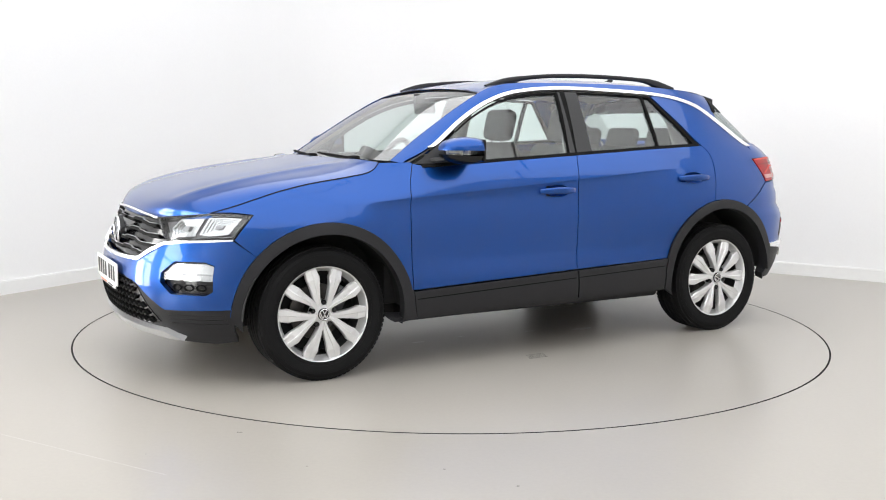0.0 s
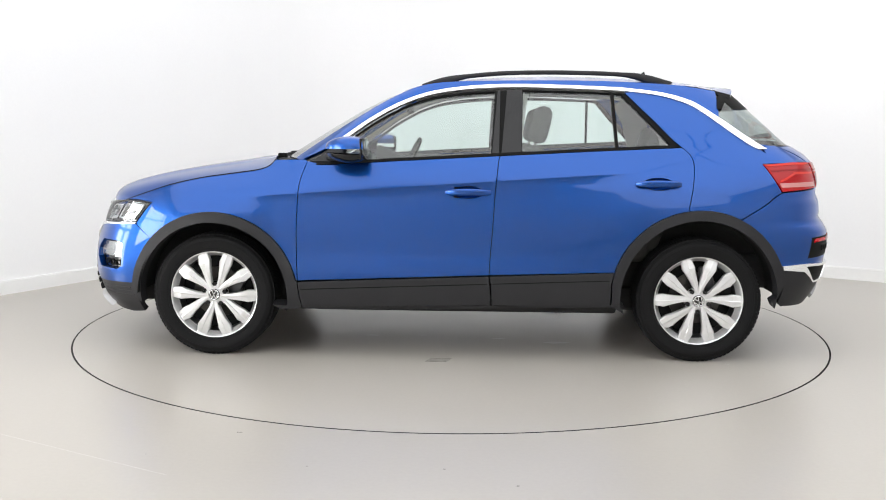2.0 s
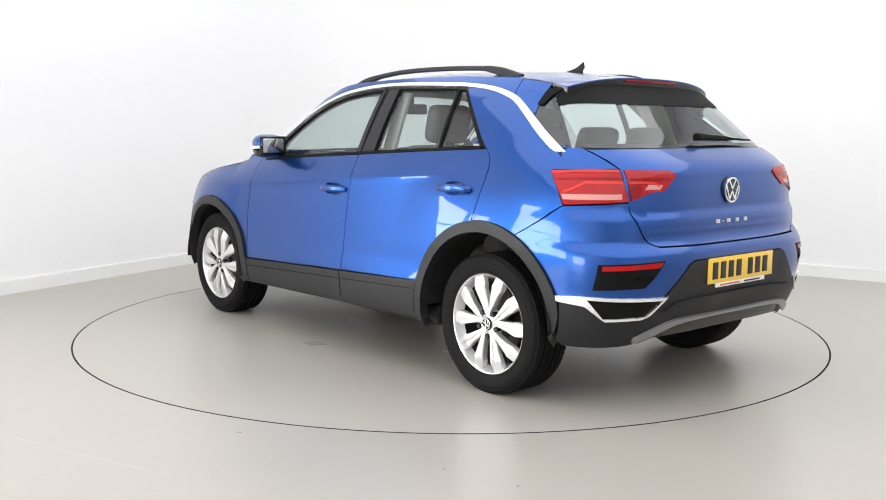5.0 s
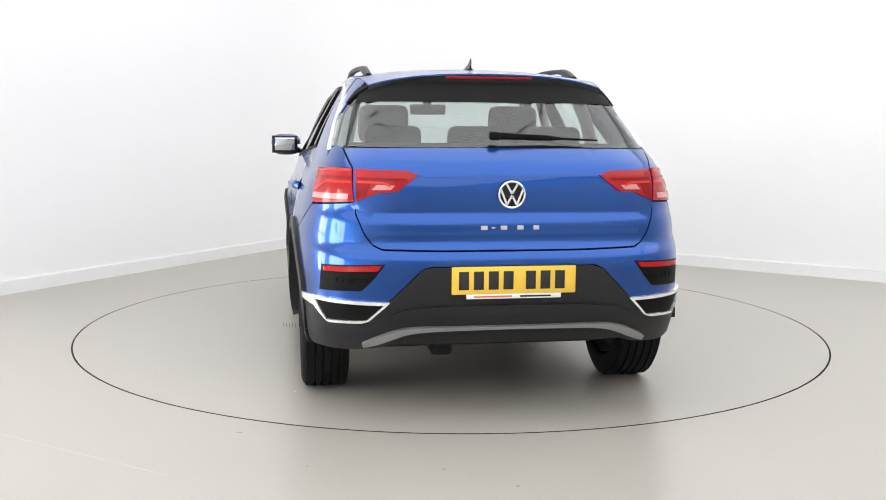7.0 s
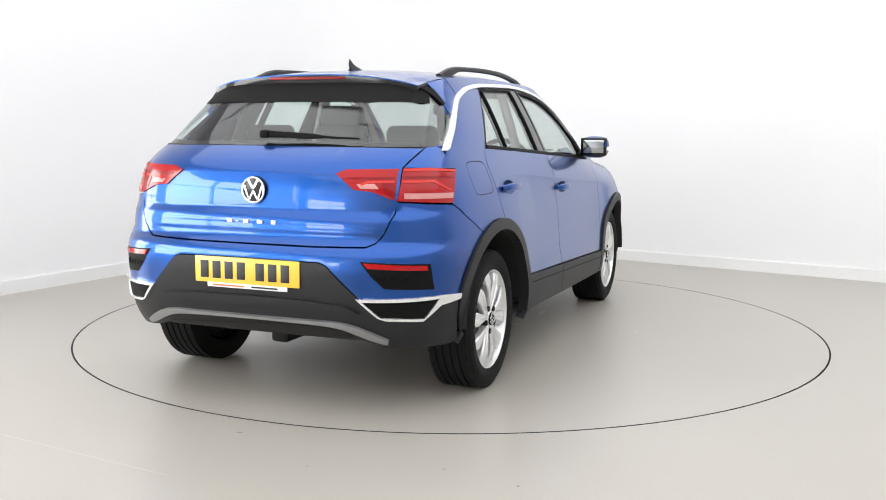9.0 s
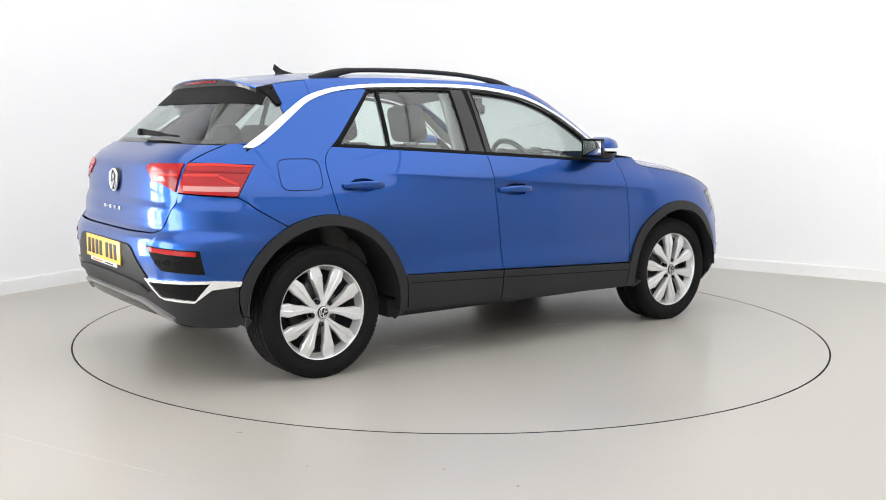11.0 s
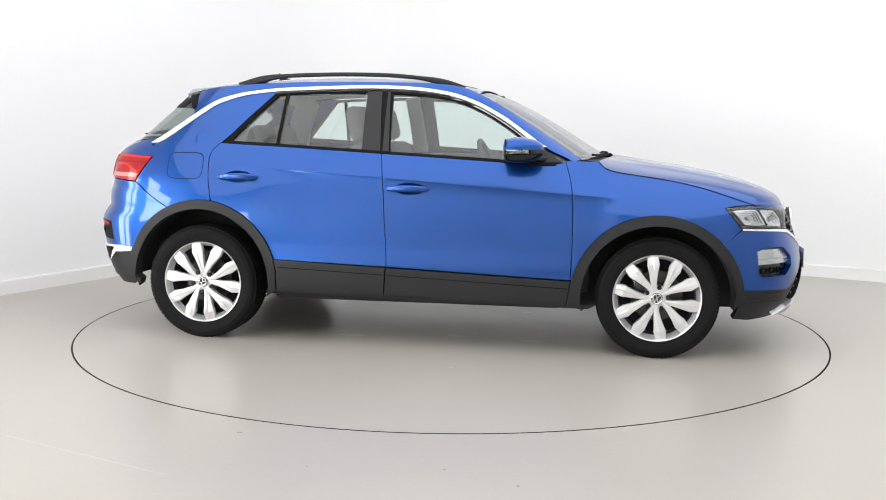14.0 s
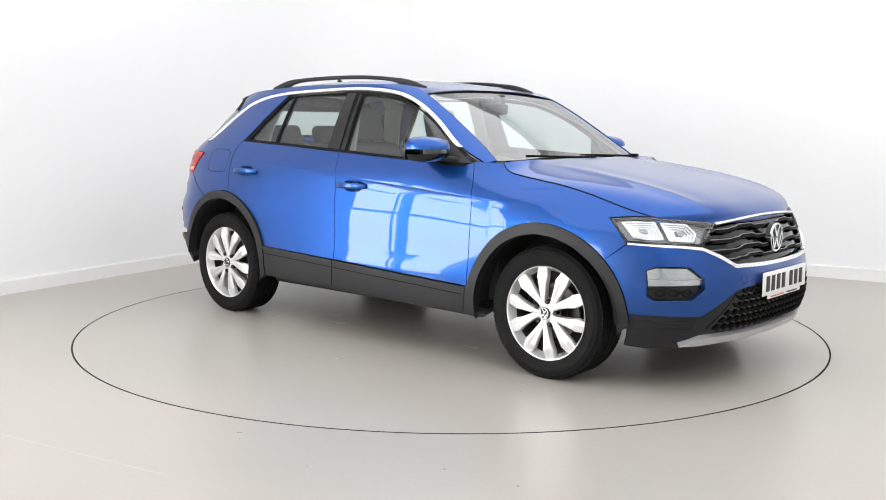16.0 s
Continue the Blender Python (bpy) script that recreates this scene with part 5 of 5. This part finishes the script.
        out = [S(-1.615, 1.050), T(0.72, 1.062), T(0.647, 1.060), T(0.642, 0.924), S(-1.716, 0.907)]
        tl = panel("tail_lamp", [M(out)], body, RED, car, off=0.004, gap=0.002, deep=0.02, step=0.025, label="red tail lamp")
        inn = [T(0.635, 1.058), T(0.43, 1.054), T(0.385, 1.036), T(0.472, 0.968), T(0.55, 0.960), T(0.635, 0.926)]
        panel("gate_lamp", [M(inn)], body, RED, tl, off=0.006, gap=0.002, deep=0.02, step=0.025, label="inner red tail lamp on the tailgate")
        panel("light_bar", [M(ribbon([S(-1.655, 1.015), T(0.72, 1.022), T(0.652, 1.022)], 0.008))], body, RED_DARK, tl, off=0.0065, gap=0, deep=0.003)
        panel("light_bar", [M(ribbon([T(0.628, 1.020), T(0.54, 1.018), T(0.44, 1.018)], 0.008))], body, RED_DARK, tl, off=0.0085, gap=0, deep=0.003)
        panel("light_guide", [M(ribbon([S(-1.708, 0.962), S(-1.735, 0.972), S(-1.79, 1.002), T(0.75, 1.004), T(0.652, 1.004)], 0.011))], body, RED_PALE, tl, off=0.0062, gap=0, deep=0.003, step=0.02)
        panel("light_guide", [M(ribbon([T(0.628, 1.004), T(0.58, 1.004), T(0.53, 1.002), T(0.50, 0.990)], 0.009))], body, RED_PALE, tl, off=0.0086, gap=0, deep=0.003, step=0.02)
        panel("lamp_top", [M(ribbon([S(-1.628, 1.043), T(0.72, 1.052), T(0.652, 1.051)], 0.010))], body, RED_PALE, tl, off=0.0062, gap=0, deep=0.003, step=0.02)
        panel("clear_bar", [M([S(-1.70, 0.952), T(0.665, 0.957), T(0.668, 0.934), S(-1.712, 0.930)])], body, PINK, tl, off=0.0065, gap=0, deep=0.003, step=0.02)
        panel("clear_bar", [M([T(0.555, 0.995), T(0.483, 0.993), T(0.50, 0.975), T(0.575, 0.974)])], body, PINK, tl, off=0.0085, gap=0, deep=0.003, step=0.02)
        panel("lamp_shade", [M([T(0.635, 1.0), T(0.58, 1.0), T(0.60, 0.95), T(0.635, 0.935)])], body, RED_DARK, tl, off=0.0082, gap=0, deep=0.002, step=0.02)
    # rear screen
    up = [(0.662, 1.152), (0.640, 1.22), (0.612, 1.30), (0.585, 1.37), (0.56, 1.415)]
    edge = [T(y, z) for y, z in up]
    rim = side((-1.60, 1.152), (-1.525, 1.205), (-1.43, 1.275), (-1.36, 1.33), (-1.36, 1.42))
    glass_half = [T(0, 1.153)] + edge + [T(0, 1.43)]
    pane_half = [T(0, 1.175)] + [T(y - 0.035, z + (0.02 if z < 1.2 else 0)) for y, z in up] + [T(0, 1.425)]
    rs = panel("rear_screen", [glass_half + MR_(glass_half)[::-1][1:-1]], body, TINT, car, off=-0.006, gap=0, deep=0, label="tinted rear screen")
    rs.visible_shadow = False
    for s in (1, -1):
        M = (lambda q: q) if s > 0 else MR_
        panel("screen_edge", [M(edge[::1] + rim[::-1])], body, EDGE_GLASS, car, off=-0.006, gap=0, deep=0, step=0.025, label="curved edge of the tinted rear screen").visible_shadow = False
    # black sheet on the screen, added to stand for the spoiler's dark underside
    top = [T(0, 1.345), T(0.50, 1.345), T(0.596, 1.340), T(0.55, 1.425), T(0, 1.45)]
    panel("screen_top", [top + MR_(top)[::-1][1:-1]], body, SEAL, rs, off=-0.003, gap=0, deep=0, step=0.03, label="black band along the top of the screen, standing for the spoiler's underside")
    panel("screen_band", [[T(0.66, 1.150), T(0, 1.151), T(-0.66, 1.150), T(-0.64, 1.172), T(0, 1.174), T(0.64, 1.172)]], body, SEAL, rs, off=-0.009, gap=0, deep=0, step=0.03)
    bm = bmesh.new()
    p0, p1 = body(*T(0.03, 1.185)), body(*T(-0.42, 1.172))
    a, b = Vector(p0) + Vector((-0.03, 0, 0.012)), Vector(p1) + Vector((-0.02, 0, 0.008))
    sweep(bm, [a + (b - a) * k for k in np.linspace(0, 1, 9)], [rounded(0.022 - 0.014 * k, (0.030 if k < 0.6 else 0.018) - 0.010 * k, 0.6) for k in np.linspace(0, 1, 9)])
    box(bm, a + Vector((-0.005, 0.01, 0.0)), (0.038, 0.045, 0.036), None, 0.011)
    part("rear_wiper", bm, SEAL, car, "black rear wiper on the screen")
    bm = bmesh.new()
    rows = [[(-2.014 - d, r * math.cos(a), 0.958 + r * math.sin(a)) for r, d in ((0.001, 0.004), (0.056, 0.003), (0.061, -0.02))] for a in np.linspace(0, 2 * math.pi, 36, endpoint=False)]
    grid_faces(bm, rows, close_u=True)
    bd = part("badge", bm, GLOSS_BLACK, gate, "round black and silver emblem")
    emblem(bd, (-2.015, 0, 0.958), 0.058, None, -1, "x")
    # plain bars where the model name stands
    for k, u in enumerate((0.117, 0.078, 0.034, -0.036, -0.104)):
        z, wd = 0.822, (0.030, 0.016, 0.030, 0.030, 0.026)[k]
        p = body(*T(u, z))
        bm = bmesh.new()
        box(bm, (p[0] - 0.002, u, z), (0.006, wd * 0.9, 0.005 if k == 1 else 0.017), None, 0.001)
        part("name_bar", bm, SILVER, gate)
    panel("gate_crease", [ribbon([T(0.38, 1.030), T(0, 1.034), T(-0.38, 1.030)], 0.006)], body, PAINT, gate, off=0.0015, gap=0, deep=0.003, step=0.04)
    plate(car, -2.083, 0.612, -1, PLATE_YELLOW, 0)
    # aerial
    bm = bmesh.new()
    rows = []
    for x, z, w in ((-0.975, 1.522, 0.016), (-1.03, 1.533, 0.012), (-1.07, 1.546, 0.007), (-1.10, 1.567, 0.003), (-1.11, 1.574, 0.002)):
        foot = 1.51 if z < 1.54 else z - 0.03
        x1 = x - 0.03 * (1 if z < 1.56 else 0.3)
        rows.append([(x, w, z), (x, -w, z), (x1, -w, foot), (x1, w, foot)])
    grid_faces(bm, rows, close_v=True)
    box(bm, (-1.04, 0, 1.517), (0.12, 0.036, 0.014), None, 0.006)
    bmesh.ops.recalc_face_normals(bm, faces=bm.faces)
    part("aerial", bm, GLOSS_BLACK, car, "black fin aerial on the roof")


def seat(car, x, y, rear=False):
    st = tagged(new("front_seat"), "dark grey cloth front seat")
    st.parent = car
    lean = Matrix.Rotation(radians(-13), 3, "Y")
    bm = bmesh.new()
    box(bm, (x + 0.05, y, 0.56), (0.52, 0.50, 0.16), None, 0.05, 3)
    part("seat_cushion", bm, CLOTH, st)
    bm = bmesh.new()
    box(bm, (x - 0.27, y, 0.84), (0.15, 0.49, 0.60), lean, 0.06, 3)
    box(bm, (x - 0.225, y + 0.20, 0.80), (0.12, 0.07, 0.44), lean, 0.03, 3)
    box(bm, (x - 0.225, y - 0.20, 0.80), (0.12, 0.07, 0.44), lean, 0.03, 3)
    part("backrest", bm, CLOTH, st)
    bm = bmesh.new()
    box(bm, (x - 0.37, y, 1.250), (0.10, 0.28, 0.21), lean, 0.045, 3)
    part("headrest", bm, CLOTH, st)
    bm = bmesh.new()
    for d in (-0.06, 0.06):
        sweep(bm, [(x - 0.335, y + d, 1.10), (x - 0.36, y + d, 1.20)], rounded(0.012, 0.012, 1.0, 8), up=(1, 0, 0))
    part("headrest_post", bm, STEEL, st)


def cabin_inside(car):
    for nm, c, size in (("floor_pan", (-0.05, 0, 0.285), (3.0, 1.10, 0.13)), ("floor_pan", (-0.05, 0, 0.29), (1.65, 1.56, 0.10)), ("undertray", (1.75, 0, 0.42), (0.5, 1.08, 0.36)), ("engine_block", (1.30, 0, 0.60), (0.9, 1.05, 0.55)),
                        ("undertray", (-1.72, 0, 0.46), (0.40, 1.20, 0.18)), ("bulkhead", (0.88, 0, 0.68), (0.10, 1.50, 0.70)), ("exhaust", (-0.6, 0.2, 0.20), (1.8, 0.10, 0.08))):
        bm = bmesh.new()
        box(bm, c, size, None, 0.02)
        part(nm, bm, DARK, car, "dark underbody")
    for x in (1.295, -1.295):
        bm = bmesh.new()
        sweep(bm, [(x, -0.66, 0.31), (x, 0.66, 0.31)], rounded(0.09, 0.09, 1.0, 12))
        box(bm, (x, 0, 0.27), (0.32, 1.0, 0.09), None, 0.02)
        part("axle", bm, DARK, car)
    # dashboard: one long soft shape
    rows = []
    for yy in np.linspace(-0.70, 0.70, 21):
        dip = 0.02 * math.exp(-((yy - 0.0) / 0.25) ** 2)
        hood = 0.05 * math.exp(-((yy + 0.37) / 0.17) ** 2)
        rows.append([(0.93, yy, 0.99), (0.78, yy, 1.035 + hood * 0.3), (0.62, yy, 1.03 + hood - dip), (0.54, yy, 1.0 + hood), (0.50, yy, 0.93), (0.53, yy, 0.80), (0.62, yy, 0.62), (0.93, yy, 0.60)])
    bm = bmesh.new()
    vs = grid_faces(bm, rows, close_v=True)
    bm.faces.new(vs[0])
    bm.faces.new(vs[-1][::-1])
    bmesh.ops.recalc_face_normals(bm, faces=bm.faces)
    part("dashboard", bm, CABIN_BLACK, car, "black dashboard", angle=50)
    bm = bmesh.new()
    box(bm, (0.515, 0.0, 0.93), (0.02, 0.26, 0.14), Matrix.Rotation(radians(-10), 3, "Y"), 0.006)
    part("dash_screen", bm, GLOSS_BLACK, car, "dark glass screen in the dashboard")
    sw = tagged(new("steering_wheel"), "black steering wheel")
    sw.parent = car
    m = Matrix.Translation((0.34, -0.37, 0.985)) @ Matrix.Rotation(radians(-25), 4, "Y")
    bm = bmesh.new()
    sweep(bm, [m @ Vector((0, 0.185 * math.cos(a), 0.185 * math.sin(a))) for a in np.linspace(0, 2 * math.pi, 36, endpoint=False)], rounded(0.032, 0.03, 1.0, 10), up=(1, 0, 0.3), closed=True)
    part("steering_rim", bm, CABIN_BLACK, sw)
    bm = bmesh.new()
    box(bm, m @ Vector((0.01, 0, 0)), (0.05, 0.16, 0.11), m.to_3x3(), 0.02)
    for s in (1, -1):
        box(bm, m @ Vector((0.01, s * 0.12, 0.01)), (0.015, 0.13, 0.035), m.to_3x3(), 0.006)
    box(bm, m @ Vector((0.01, 0, -0.11)), (0.015, 0.04, 0.13), m.to_3x3(), 0.006)
    box(bm, m @ Vector((0.12, 0, 0)), (0.22, 0.09, 0.09), m.to_3x3(), 0.02)
    part("steering_hub", bm, CABIN_BLACK, sw)
    seat(car, -0.10, 0.37)
    seat(car, -0.10, -0.37)
    bench = tagged(new("rear_bench"), "dark grey cloth rear bench with three headrests")
    bench.parent = car
    lean = Matrix.Rotation(radians(-18), 3, "Y")
    bm = bmesh.new()
    box(bm, (-0.82, 0, 0.58), (0.50, 1.26, 0.16), None, 0.05, 3)
    part("bench_cushion", bm, CLOTH, bench)
    for y, w in ((0.22, 0.80), (-0.41, 0.43)):
        bm = bmesh.new()
        box(bm, (-1.13, y, 0.84), (0.14, w, 0.58), lean, 0.05, 3)
        part("bench_back", bm, CLOTH, bench)
    for y in (0.40, 0.0, -0.40):
        bm = bmesh.new()
        box(bm, (-1.215, y, 1.165), (0.09, 0.27, 0.15), lean, 0.04, 3)
        part("headrest", bm, CLOTH, bench)
    bm = bmesh.new()
    box(bm, (-1.55, 0, 1.04), (0.55, 1.18, 0.02), None, 0.008)
    part("parcel_shelf", bm, CABIN_BLACK, car, "black parcel shelf")
    bm = bmesh.new()
    box(bm, (0.10, 0, 0.60), (0.75, 0.22, 0.28), None, 0.04)
    part("centre_console", bm, CABIN_BLACK, car, "black centre console")


def build_car():
    car = tagged(new("car"), "blue compact SUV with black cladding standing on the turntable", "car")
    bonnet(car)
    roof(car)
    windscreen(car)
    for right in (False, True):
        flank(car, right)
        for x in (F_HUB, R_HUB):
            wheel(car, x, right, {(F_HUB, False): -2, (R_HUB, False): 36, (F_HUB, True): 11, (R_HUB, True): 44}[(x, right)])
    front_end(car)
    rear_end(car)
    cabin_inside(car)
    return car


# ---- the place, and what moves ----
studio()
ground()
table_ob = turntable()
car = build_car()


def motions():
    rows_table, rows_car = [], []
    for k in range(33):
        t = k * 0.5
        a = TURN_START + TURN_RATE * t
        m = Matrix.Rotation(radians(a), 4, "Z")
        rows_table.append((t, m))
        rows_car.append((t, m @ Matrix.Translation(CAR_ON_TABLE)))
    walk(table_ob, rows_table)
    walk(car, rows_car)


motions()
